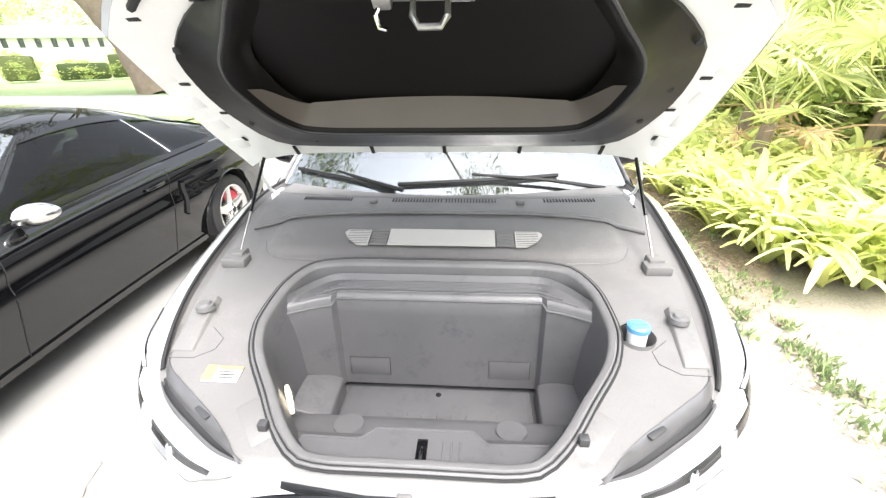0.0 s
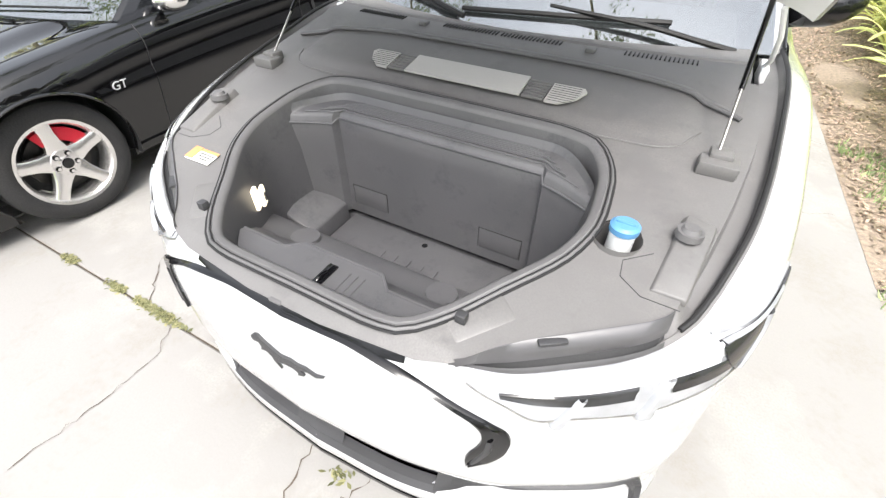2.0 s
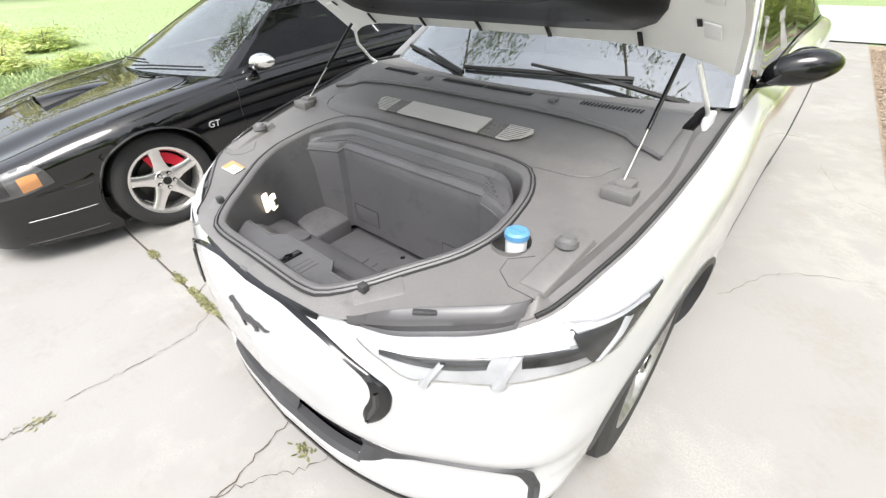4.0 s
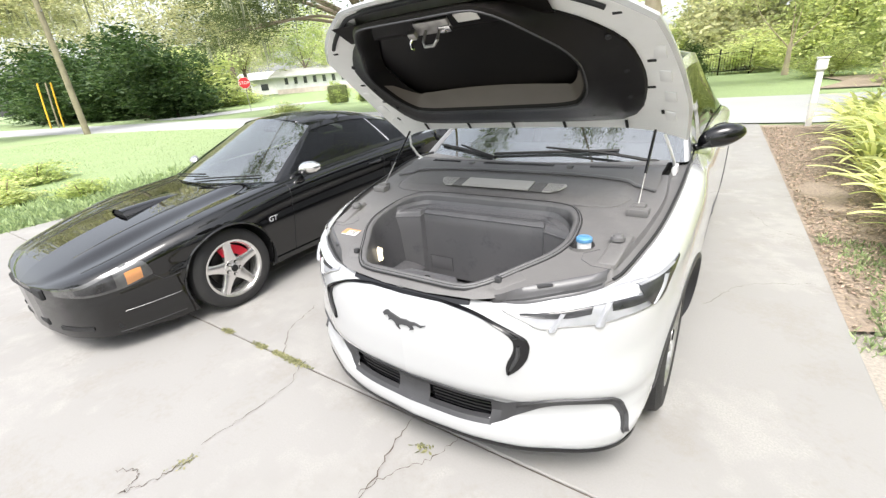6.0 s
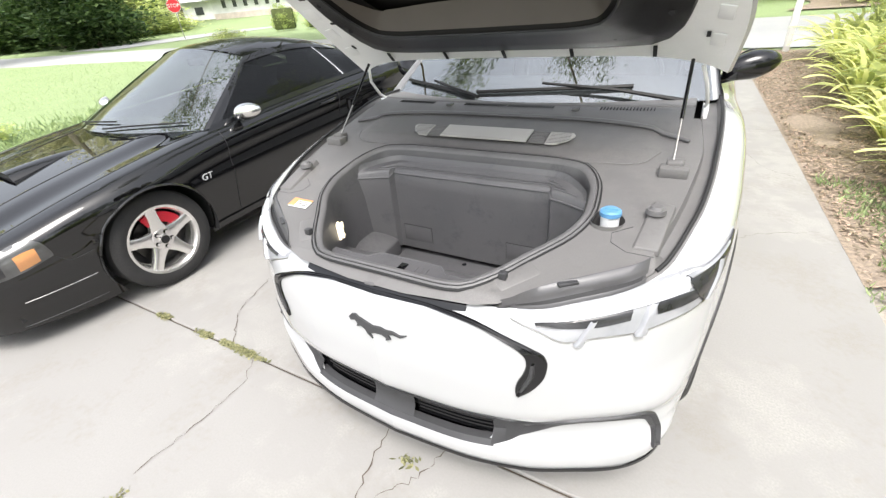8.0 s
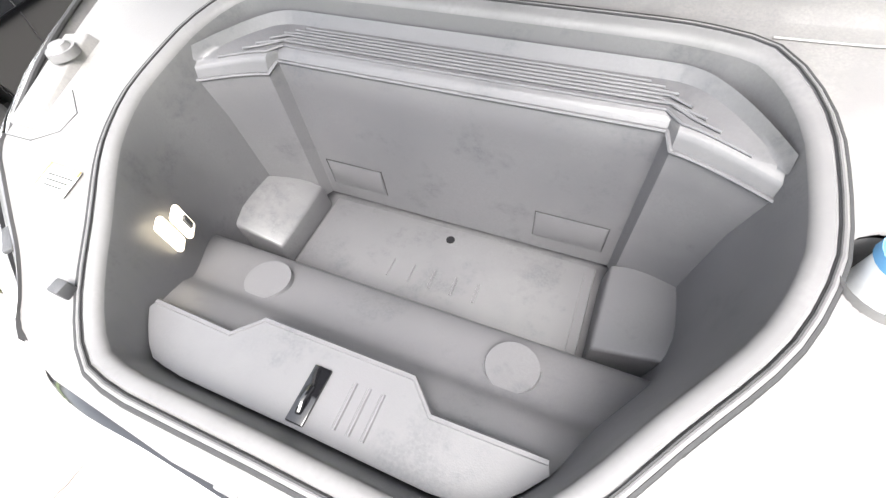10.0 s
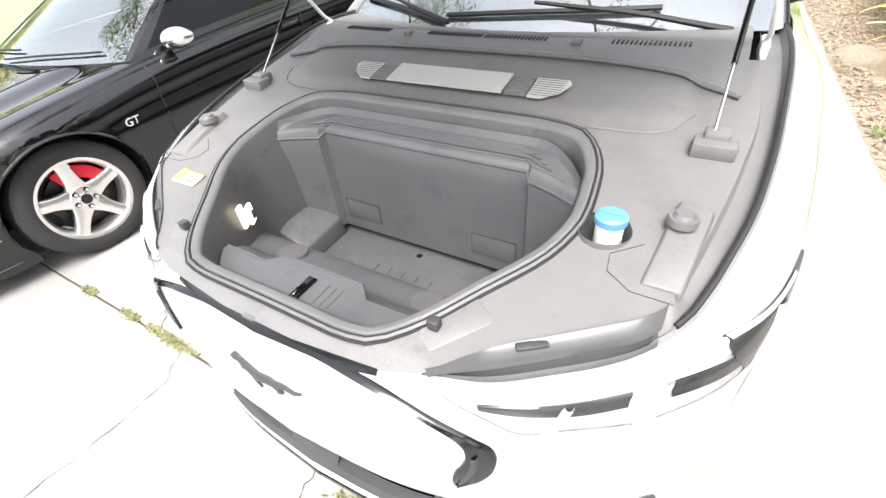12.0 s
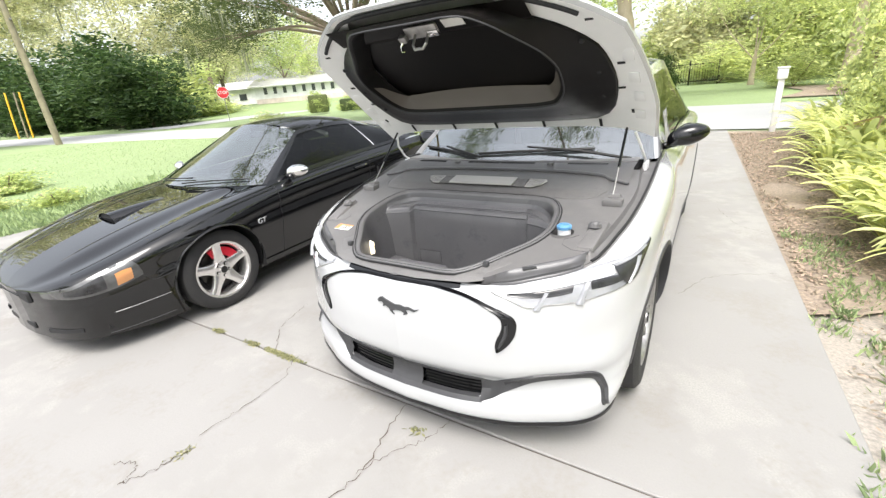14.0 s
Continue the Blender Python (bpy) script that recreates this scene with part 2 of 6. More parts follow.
def grid(rows, close=False):
    """A bmesh sheet through rows of points."""
    bm = bmesh.new()
    vs = [[bm.verts.new(p) for p in row] for row in rows]
    n = len(rows[0])
    for r in range(len(rows) - 1):
        for c in range(n if close else n - 1):
            d = (c + 1) % n
            bm.faces.new((vs[r][c], vs[r][d], vs[r + 1][d], vs[r + 1][c]))
    return bm


def sheet(fn, nu, nv, u0=0.0, u1=1.0, v0=0.0, v1=1.0):
    return grid([[fn(u0 + (u1 - u0) * i / nu, v0 + (v1 - v0) * j / nv) for j in range(nv + 1)] for i in range(nu + 1)])


def box(cx, cy, cz, sx, sy, sz, bevel=0.0, turn=None):
    bm = bmesh.new()
    bmesh.ops.create_cube(bm, size=1)
    bmesh.ops.scale(bm, vec=(sx, sy, sz), verts=bm.verts)
    if bevel:
        bmesh.ops.bevel(bm, geom=bm.edges[:], offset=bevel, segments=2, affect="EDGES", profile=0.5)
    if turn:
        bmesh.ops.transform(bm, matrix=turn, verts=bm.verts)
    bmesh.ops.translate(bm, vec=(cx, cy, cz), verts=bm.verts)
    return bm


def tube(points, r, seg=8, r1=None, cap=True):
    """A round bar along points; r1: its radius at the end."""
    rows = []
    pts = [Vector(p) for p in points]
    up = Vector((0, 0, 1))
    for i, p in enumerate(pts):
        t = (pts[min(i + 1, len(pts) - 1)] - pts[max(i - 1, 0)]).normalized()
        a = t.cross(up if abs(t.z) < 0.95 else Vector((1, 0, 0))).normalized()
        b = a.cross(t)
        k = r if r1 is None else r + (r1 - r) * i / (len(pts) - 1)
        rows.append([p + (a * math.cos(2 * math.pi * j / seg) + b * math.sin(2 * math.pi * j / seg)) * k for j in range(seg)])
    bm = grid(rows, close=True)
    if cap:
        bm.verts.ensure_lookup_table()
        bm.faces.new([bm.verts[j] for j in range(seg)])
        n = len(bm.verts)
        bm.faces.new([bm.verts[n - 1 - j] for j in range(seg)])
    return bm


def disc(centre, axis, r0, depth, r1=None, seg=32):
    """A short cylinder (or cone) from centre along axis."""
    a = Vector(axis).normalized()
    return tube([Vector(centre), Vector(centre) + a * depth], r0, seg, r1=r0 if r1 is None else r1)


def lathe(profile, seg=48):
    """Turn (radius, along) pairs round the x axis."""
    return grid([[(h, r * math.cos(2 * math.pi * j / seg), r * math.sin(2 * math.pi * j / seg)) for j in range(seg)] for r, h in profile], close=True)


def prism(poly, z0, z1):
    bm = bmesh.new()
    lo = [bm.verts.new((x, y, z0)) for x, y in poly]
    hi = [bm.verts.new((x, y, z1)) for x, y in poly]
    n = len(poly)
    bm.faces.new(lo[::-1])
    bm.faces.new(hi)
    for i in range(n):
        bm.faces.new((lo[i], lo[(i + 1) % n], hi[(i + 1) % n], hi[i]))
    return bm


def join(*bms):
    out = bms[0]
    for b in bms[1:]:
        me = bpy.data.meshes.new("tmp")
        b.to_mesh(me)
        b.free()
        out.from_mesh(me)
        bpy.data.meshes.remove(me)
    return out


def moved(bm, m):
    bmesh.ops.transform(bm, matrix=m, verts=bm.verts)
    return bm


def mirrored(bm):
    """The bmesh seen in a mirror at x = 0."""
    bmesh.ops.scale(bm, vec=(-1, 1, 1), verts=bm.verts)
    bmesh.ops.reverse_faces(bm, faces=bm.faces)
    return bm


def cut(bm, poly, axes, keep=None):
    """Cuts a clean convex hole, poly in the two axes (0, 1, 2), out of a sheet; keep(face centre) limits where."""
    i, j = axes
    mid = Vector((sum(p[0] for p in poly) / len(poly), sum(p[1] for p in poly) / len(poly)))
    near = max((Vector(p) - mid).length for p in poly) + 0.12
    def close():
        return [f for f in bm.faces if (Vector((f.calc_center_median()[i], f.calc_center_median()[j])) - mid).length < near
                and (keep is None or keep(f.calc_center_median()))]
    planes = []
    for a, b in zip(poly, poly[1:] + poly[:1]):
        no, co = Vector((0, 0, 0)), Vector((0, 0, 0))
        no[i], no[j] = b[1] - a[1], a[0] - b[0]
        co[i], co[j] = a
        if (mid[0] - a[0]) * no[i] + (mid[1] - a[1]) * no[j] > 0:
            no = -no
        planes.append((co, no))
        fs = close()
        geom = fs + list({e for f in fs for e in f.edges}) + list({v for f in fs for v in f.verts})
        bmesh.ops.bisect_plane(bm, geom=geom, plane_co=co, plane_no=no, dist=1e-5)
    gone = [f for f in close() if all((f.calc_center_median() - co).dot(no) < 1e-5 for co, no in planes)]
    bmesh.ops.delete(bm, geom=gone, context="FACES")
    return bm


def thick(bm, t):
    """Gives a sheet thickness t, away from its normals."""
    bmesh.ops.recalc_face_normals(bm, faces=bm.faces)
    bmesh.ops.solidify(bm, geom=bm.faces[:], thickness=t)
    return bm


def part(name, bm, mat, parent=None, label="", smooth=40, at=None):
    """Links a bmesh as one mesh object under a thing or a part."""
    me = bpy.data.meshes.new(name)
    bmesh.ops.remove_doubles(bm, verts=bm.verts, dist=1e-6)
    bm.to_mesh(me)
    bm.free()
    me.materials.append(mat)
    if smooth:
        me.shade_smooth()
        me.set_sharp_from_angle(angle=radians(smooth))
    ob = new(name, me)
    if parent:
        ob.parent = parent
    if at is not None:
        ob.matrix_basis = at
    if label:
        ob["label"] = label
    return ob


def thing(name, label, category, group="", kind="", at=None):
    ob = tagged(new(name), label, category, group, kind)
    if at is not None:
        ob.matrix_basis = at
    return ob


def solid(name, bm, mat, label, category="", group="", kind="", smooth=40):
    return tagged(part(name, bm, mat, None, "", smooth), label, category, group, kind)


def strip_mesh(rows_list):
    """One bmesh from many small sheets."""
    bm = bmesh.new()
    for rows in rows_list:
        vs = [[bm.verts.new(p) for p in row] for row in rows]
        for r in range(len(rows) - 1):
            for c in range(len(rows[0]) - 1):
                bm.faces.new((vs[r][c], vs[r][c + 1], vs[r + 1][c + 1], vs[r + 1][c]))
    return bm


# ---- ground ----
solid("ground", grid([[(x, y, -0.06) for x in (-900, -100, -20, 0, 20, 100, 900)] for y in (-900, -100, -20, 0, 20, 100, 900)]), M_LAWN,
      "wide grassy ground reaching the horizon", "ground", kind="structure")


def bend(x):
    """How far the street swings towards the viewer beyond the lawn."""
    return .13 * max(0, -22 - x)


solid("lawn", grid([[(x, y - bend(x) * max(0, (y + 25) / 36.4), -0.02 + 0.02 * noise.noise(Vector((x, y, 0)) * 0.4)) for x in np.linspace(-60, -7.55, 60)] for y in np.linspace(-25, 11.4, 40)]), M_LAWN,
      "mown bright green lawn beside the driveway", "lawn", kind="structure")
solid("road", grid([[(x, y - bend(x), -0.03) for x in np.linspace(-140, 90, 90)] for y in np.linspace(11.0, 17.6, 4)]), M_ASPHALT,
      "pale grey asphalt street", "road", kind="structure")
solid("side_road", grid([[(x, y, -0.028) for x in np.linspace(-44, -37, 4)] for y in np.linspace(17.6, 120, 8)]), M_ASPHALT,
      "pale grey asphalt side street", "road", kind="structure")

driveway = thing("driveway", "pale worn concrete driveway of large slabs", "driveway", kind="structure")


def drive_edge(y):
    """The driveway's edge along the planting bed."""
    return 1.80 - .043 * y


def slab(x0, x1, y0, y1, skew=False):
    """A concrete slab with eased edges; skew: its right side follows the driveway's edge."""
    g, h = .0045, .006
    rows = []
    for inset, z in ((0, -.1), (0, -h), (h, 0)):
        a, c = x0 + g + inset, y0 + g + inset
        d = y1 - g - inset
        r0, r1 = ((drive_edge(c) if skew else x1) - g - inset), ((drive_edge(d) if skew else x1) - g - inset)
        rows.append([(a, c, z), (r0, c, z), (r1, d, z), (a, d, z)])
    bm = grid(rows, close=True)
    bm.faces.new([bm.verts.new(p) for p in rows[-1]])
    return bm


for x0, x1, y0, y1, skew in ((-7.6, -2.6, -12, -4.4, False), (-2.6, 0, -12, -4.4, True), (-7.6, 0, -4.4, .16, True), (-7.6, -2.45, .16, 4.79, False), (-2.45, 0, .16, 4.79, True), (-5.4, -1.9, 4.79, 11.0, False), (-1.9, 0, 4.79, 10.6, True)):
    part("slab", slab(x0, x1, y0, y1, skew), M_CONCRETE, driveway)
part("joint_dirt", grid([[(-7.55, y, -.012), (drive_edge(y) - .04, y, -.012)] for y in (-11.9, 4.79, 8.7)]), M_CRACK, driveway, "dark dirt filling the joints")


def crack(points, width, seed):
    """A thin jagged crack line on the concrete."""
    rnd = random.Random(seed)
    rows = []
    pts = spline([Vector((x, y, 0)) for x, y in points], 26)
    for i, p in enumerate(pts):
        t = (pts[min(i + 1, 26)] - pts[max(i - 1, 0)]).normalized()
        nrm = Vector((-t.y, t.x, 0))
        q = p + nrm * rnd.uniform(-.012, .012)
        w = width * .6 * rnd.uniform(.1, 1.0) * (.3 if i in (0, 26) else 1)
        rows.append([q + nrm * w + Vector((0, 0, .0035)), q - nrm * w + Vector((0, 0, .0035))])
    part("crack", grid(rows), M_CRACK, driveway, "thin dark crack")


for k, (pts, w) in enumerate((([(-.13, .15), (-.11, -.04), (-.06, -.27), (-.10, -.5)], .006), ([(.14, .15), (.09, -.01), (-.03, -.18), (-.08, -.3)], .005),
                              ([(-1.52, .72), (-1.42, .40), (-1.2, .17)], .005), ([(-1.0, .15), (-.92, -.02), (-.92, -.2), (-.95, -.5)], .004), ([(-1.16, -.79), (-1.06, -.74), (-.98, -.82)], .006),
                              ([(-1.0, -.84), (-.93, -.70), (-.90, -.56)], .006), ([(.98, 1.9), (1.2, 2.3), (1.6, 2.5)], .003), ([(1.2, 4.2), (1.4, 3.6), (1.68, 3.4)], .003))):
    crack(pts, w, k)
solid("planting_bed", grid([[(x + drive_edge(y) - .06, y, -0.024 + 0.022 * noise.noise(Vector((x, y, 3)) * 1.5)) for x in np.linspace(0, 10.4, 50)] for y in np.linspace(-9, 10.6, 90)]), M_SOIL,
      "sandy planting bed with brown leaf litter", "planting bed", kind="structure")



def mulch_width(y):
    """The strip narrows to a ragged end towards the near yard."""
    k = min(1, max(0, (y - 1.9) / 1.6))
    return .02 + (1.5 + .25 * math.sin(y * 1.3) + .12 * math.sin(y * 4.1)) * k ** .7 + .10 * math.sin(y * 7.3) * k * (1 - k)


solid("mulch_strip", grid([[(drive_edge(y) - .011 + mulch_width(y) * f, y, .002 + .010 * f + .012 * f * noise.noise(Vector((f * 4, y * 2, 1)))) for f in np.linspace(0, 1, 14)] for y in np.linspace(1.9, 10.4, 90)]), M_MULCH,
      "brown mulch and leaf litter along the driveway", "mulch", kind="structure")

# ---- white car ----
car = thing("electric_car", "white electric crossover car with its hood raised, parked on the driveway", "car")
PLAN = [(0, .008), (.25, .024), (.47, .072), (.62, .15), (.74, .24), (.83, .355), (.885, .5), (.915, .66), (.932, .87), (.94, 1.15),
        (.925, 1.8), (.925, 2.6), (.94, 3.5), (.935, 3.9), (.90, 4.3), (.80, 4.55), (.5, 4.68), (0, 4.71)]
N_PLAN = 220
PL = spline(PLAN, N_PLAN)
top_side = curve((0, .80), (.075, .80), (.14, .815), (.24, .835), (.323, .851), (.52, .905), (.93, .985), (1.33, 1.045), (1.8, 1.03), (3.0, 1.07), (4.2, 1.05), (4.71, .93))
F_IN = curve((0, .012), (.06, .004), (.13, .004), (.18, .026), (.22, .042), (.29, .044), (.34, .030), (.39, .009), (.46, .0), (.6, .0), (.75, .006), (.88, .020), (.95, .038), (1, .068))
F_Z = curve((0, 0), (1, 1))
S_IN = curve((0, .05), (.1, .02), (.3, .0), (.55, -.006), (.75, .0), (.86, .012), (.93, .035), (1, .095))
S_Z = curve((0, 0), (.55, .55), (.86, .90), (.93, .965), (1, 1))


def plan_at(u):
    i = min(int(u * N_PLAN), N_PLAN - 1)
    f = u * N_PLAN - i
    p = PL[i].lerp(PL[i + 1], f)
    t = (PL[min(i + 2, N_PLAN)] - PL[max(i - 1, 0)]).normalized()
    return p, Vector((t.y, -t.x))


def u_of(x=None, y=None):
    """The place on the plan line whose x (front) or y (side) is given."""
    for i in range(N_PLAN):
        a, b = PL[i], PL[i + 1]
        if x is not None and a.x <= x <= b.x:
            return (i + (x - a.x) / (b.x - a.x)) / N_PLAN
        if y is not None and a.y <= y <= b.y:
            return (i + (y - a.y) / (b.y - a.y)) / N_PLAN
    return 1.0


def body(u, v, out=0.0):
    """A point of the car's right side sheet; v from the sill up to the hood line or belt."""
    p, n = plan_at(u)
    k = min(max((p.y - .16) / .35, 0), 1)
    k = k * k * (3 - 2 * k)
    zb, zt = .185 + .045 * k, top_side(p.y)
    inset = F_IN(v) * (1 - k) + S_IN(v) * k
    inset -= .042 * math.exp(-((p.y - .30) / .13) ** 2) * max(0, 1 - max(0, v - .25) / .35)
    q = p - n * (inset - out)
    return Vector((q.x, q.y, zb + (zt - zb) * (F_Z(v) * (1 - k) + S_Z(v) * k)))


def v_of(u, z):
    lo, hi = 0.0, 1.0
    for _ in range(24):
        m = (lo + hi) / 2
        lo, hi = (m, hi) if body(u, m).z < z else (lo, m)
    return (lo + hi) / 2


def on_body(u, z, out=0.0):
    return body(u, v_of(u, z), out)


def arch_poly(cy, r=.405, cz=.345, n=22):
    return [(cy + r * math.cos(2 * math.pi * i / n), cz + r * math.sin(2 * math.pi * i / n)) for i in range(n)]


FACE = {}


def face(x, z, out=0.0):
    """The point of the body's front at (x, z), standing out by out."""
    key = (round(x, 4), round(z, 4))
    if key not in FACE:
        q = x
        for _ in range(4):
            u = u_of(x=min(max(q, 0), .939))
            q += x - on_body(u, z).x
        FACE[key] = u_of(x=min(max(q, 0), .939))
    return on_body(FACE[key], z, out)


def ribbon(a_pts, b_pts, n, profile):
    """A moulding on the front between two lines of (x, z); profile: (share across, height out) pairs."""
    rows = []
    for a, b in zip(spline(a_pts, n), spline(b_pts, n)):
        rows.append([face(*a.lerp(b, f), o) for f, o in profile])
    return grid(rows)


side = sheet(body, 170, 34)
side = cut(side, arch_poly(.87), (1, 2), lambda c: c.x > .5)
side = cut(side, arch_poly(3.85), (1, 2), lambda c: c.x > .5)
GR = [(-.015, .284), (.345, .287), (.382, .325), (.362, .376), (-.015, .373)]
side = cut(side, GR, (0, 2), lambda c: c.y < .3)
part("right_body_panel", side, M_WHITE, car)
left = mirrored(cut(cut(cut(sheet(body, 170, 34), arch_poly(.87), (1, 2), lambda c: c.x > .5), arch_poly(3.85), (1, 2), lambda c: c.x > .5), GR, (0, 2), lambda c: c.y < .3))
part("left_body_panel", left, M_WHITE, car)


def on_strip(us, z_lo, z_hi, out, n=6, out_edge=None):
    """A strip on the body from z_lo(u) to z_hi(u), standing out from it, with edges turned in."""
    rows = []
    for u in us:
        a, b = z_lo(u), z_hi(u)
        row = [on_body(u, a, -.004)]
        row += [on_body(u, a + (b - a) * j / n, out) for j in range(n + 1)]
        row.append(on_body(u, b, -.004))
        rows.append(row)
    rows = [[p * 1.0 for p in rows[0]]] + rows
    return grid(rows)


def lin(a, b, n):
    return [a + (b - a) * i / n for i in range(n + 1)]


for sgn, side_name in ((1, "right"), (-1, "left")):
    fix = (lambda b: b) if sgn > 0 else mirrored
    # black outline of the closed grille panel: a thin line that widens into a hook
    outer = [(0, .792), (.15, .790), (.25, .782), (.326, .768), (.417, .735), (.478, .707), (.505, .688), (.515, .660), (.511, .625), (.496, .592), (.470, .560), (.448, .541)]
    inner = [(0, .784), (.15, .782), (.25, .773), (.326, .758), (.410, .721), (.447, .697), (.461, .678), (.464, .655), (.457, .625), (.445, .598), (.439, .570), (.441, .546)]
    gframe = part("grille_frame", fix(ribbon(outer, inner, 70, ((-.04, -.004), (0, .005), (.2, .008), (.5, .003), (.8, .008), (1, .005), (1.04, -.004)))), M_GLOSS_BLACK, car, "gloss black grille outline")
    part("hook_insert", fix(ribbon([(.486, .668), (.486, .63), (.474, .592), (.458, .566)], [(.470, .664), (.467, .63), (.455, .592), (.448, .566)], 16, ((0, .003), (.3, .010), (.7, .010), (1, .003)))), M_DARK_PLASTIC, gframe)
    # dark blade from the lower grille to the bumper corner, where it turns down
    top_l = [(.36, .379), (.411, .374), (.45, .388), (.494, .408), (.569, .429), (.643, .435), (.716, .435), (.757, .430), (.783, .412), (.802, .384), (.818, .335), (.829, .262)]
    low_l = [(.36, .280), (.411, .298), (.45, .320), (.492, .343), (.569, .376), (.644, .391), (.717, .394), (.748, .391), (.771, .379), (.788, .352), (.800, .318), (.810, .266)]
    part("lower_blade", fix(ribbon(top_l, low_l, 54, ((-.03, -.004), (0, .003), (.08, .008), (.5, .002), (.92, .008), (1, .003), (1.03, -.004)))), M_DARK_PLASTIC, car, "dark grey bumper blade")
    # dark surround above and below the grille slots
    part("grille_surround", fix(join(ribbon([(0, .389), (.2, .388), (.37, .382)], [(0, .370), (.2, .369), (.37, .369)], 16, ((-.05, -.003), (0, .004), (1, .005), (1.05, -.02))),
                                     ribbon([(0, .292), (.2, .291), (.37, .295)], [(0, .276), (.2, .275), (.37, .279)], 16, ((-.05, -.02), (0, .005), (1, .004), (1.05, -.003))))), M_DARK_PLASTIC, car, "dark grey grille surround")
    # bottom lip
    part("front_lip", fix(grid([[body(u, 0, -.20) + Vector((0, 0, .004)), body(u, 0, -.02) + Vector((0, 0, -.005)), body(u, 0, .006) + Vector((0, 0, -.006)), body(u, 0, .009) + Vector((0, 0, .002)), body(u, .022, .003)] for u in lin(0, u_of(y=.42), 70)])),
         M_GLOSS_BLACK, car, "black front lip")
    # sill
    part("sill", fix(on_strip(lin(u_of(y=1.28), u_of(y=3.45), 30), lambda u: .235, lambda u: .34, .008, 3)), M_DARK_PLASTIC, car, "dark grey sill cladding")
    # wheel arch cladding
    for cy in (.87, 3.85):
        rows = []
        for a in lin(-.25, math.pi + (-.02 if cy < 1 else .25), 48):
            row = []
            for r, o in ((.388, -.05), (.388, .004), (.402, .006), (.410, .002), (.412, -.006)):
                y, z = cy + r * math.cos(a), .345 + r * math.sin(a)
                z = max(z, .212)
                q = on_body(u_of(y=y), min(z, top_side(y) - .01), o)
                row.append(Vector((q.x, y, z)))
            rows.append(row)
        part("arch_cladding", fix(grid(rows)), M_DARK_PLASTIC, car, "dark grey wheel arch cladding")
        well = []
        for a in lin(-.3, math.pi + .3, 24):
            y, z = cy + .402 * math.cos(a), .345 + .402 * math.sin(a)
            well.append([(.62, y, z), (min(.92, on_body(u_of(y=y), max(z, .24)).x - .035), y, z)])
        well = grid(well)
        part("wheel_well", fix(join(well, box(.6, cy, .45, .02, .84, .6))), M_RUBBER, car, "black wheel well lining")


def make_wheel(parent, at, radius, width, rim_r, spokes, mat, five_star=False, caliper=False):
    """A wheel on the x axis, its face towards +x."""
    w = thing("wheel", "", "", at=at)
    w.parent = parent
    h = width / 2
    part("tyre", lathe([(rim_r - .01, -h + .01), (rim_r + .01, -h), (radius - .035, -h * 1.02), (radius - .008, -h * .86), (radius, -h * .6), (radius, -h * .3), (radius - .006, -h * .27), (radius, -h * .24),
                        (radius, h * .24), (radius - .006, h * .27), (radius, h * .3), (radius, h * .6), (radius - .008, h * .86), (radius - .035, h * 1.02), (rim_r + .01, h), (rim_r - .008, h - .012)], 64), M_TYRE, w)
    rim = lathe([(rim_r - .022, -h + .02), (rim_r - .03, h - .05), (rim_r - .022, h - .02), (rim_r - .012, h - .006), (rim_r + .004, h - .002), (rim_r + .006, h - .012)], 64)
    part("rim", rim, mat, w)
    part("brake_disc", disc((h - .115, 0, 0), (1, 0, 0), rim_r * .66, .02, seg=40), M_DISC, w)
    part("backing", disc((h - .14, 0, 0), (1, 0, 0), rim_r - .035, .015, seg=40), M_RUBBER, w)
    if caliper:
        rows = []
        for a in lin(radians(20), radians(115), 14):
            rows.append([(x, r * math.cos(a), r * math.sin(a)) for r, x in ((rim_r * .50, h - .075), (rim_r * .50, h - .045), (rim_r * .80, h - .045), (rim_r * .80, h - .075))])
        part("brake_caliper", grid(rows), M_RED, w, "red brake caliper")
    for s in range(spokes):
        a0 = 2 * math.pi * s / spokes + .35
        if five_star:
            prof = ((.040, .056, h - .034), (.075, .046, h - .029), (.11, .036, h - .024), (.16, .031, h - .018), (rim_r - .014, .034, h - .013))
        else:
            prof = ((.04, .022, h - .03), (.1, .02, h - .026), (.17, .018, h - .02), (rim_r - .014, .024, h - .018))
        rows = []
        for r, wd, x in prof:
            row = []
            for q, dx in ((-1, -.035), (-1, -.006), (-.75, 0), (.75, 0), (1, -.006), (1, -.035)):
                row.append(Matrix.Rotation(a0, 3, "X") @ Vector((x + dx, r, wd * q)))
            rows.append(row)
        part("spoke", grid(rows), mat, w)
    part("hub", lathe([(.070, h - .06), (.069, h - .032), (.064, h - .025), (.034, h - .024), (.032, h - .008), (.0, h - .006)], 32), mat, w)
    for s in range(5):
        a = 2 * math.pi * (s + .5) / 5 + .35
        part("nut_recess", disc((h - .034, .050 * math.cos(a), .050 * math.sin(a)), (1, 0, 0), .0145, .0115, seg=18), M_GLOSS_BLACK, w)
        part("wheel_nut", disc((h - .03, .050 * math.cos(a), .050 * math.sin(a)), (1, 0, 0), .0095, .016, seg=6), M_CHROME, w)
    part("centre_cap", disc((h - .008, 0, 0), (1, 0, 0), .028, .006, .024, 24), M_GLOSS_BLACK, w)
    return w


for x, y in ((.785, .87), (.785, 3.85)):
    make_wheel(car, pose(x, y, .362), .362, .23, .235, 10, M_STEEL)
    make_wheel(car, pose(-x, y, .362, 0, 0, 180), .362, .23, .235, 10, M_STEEL)

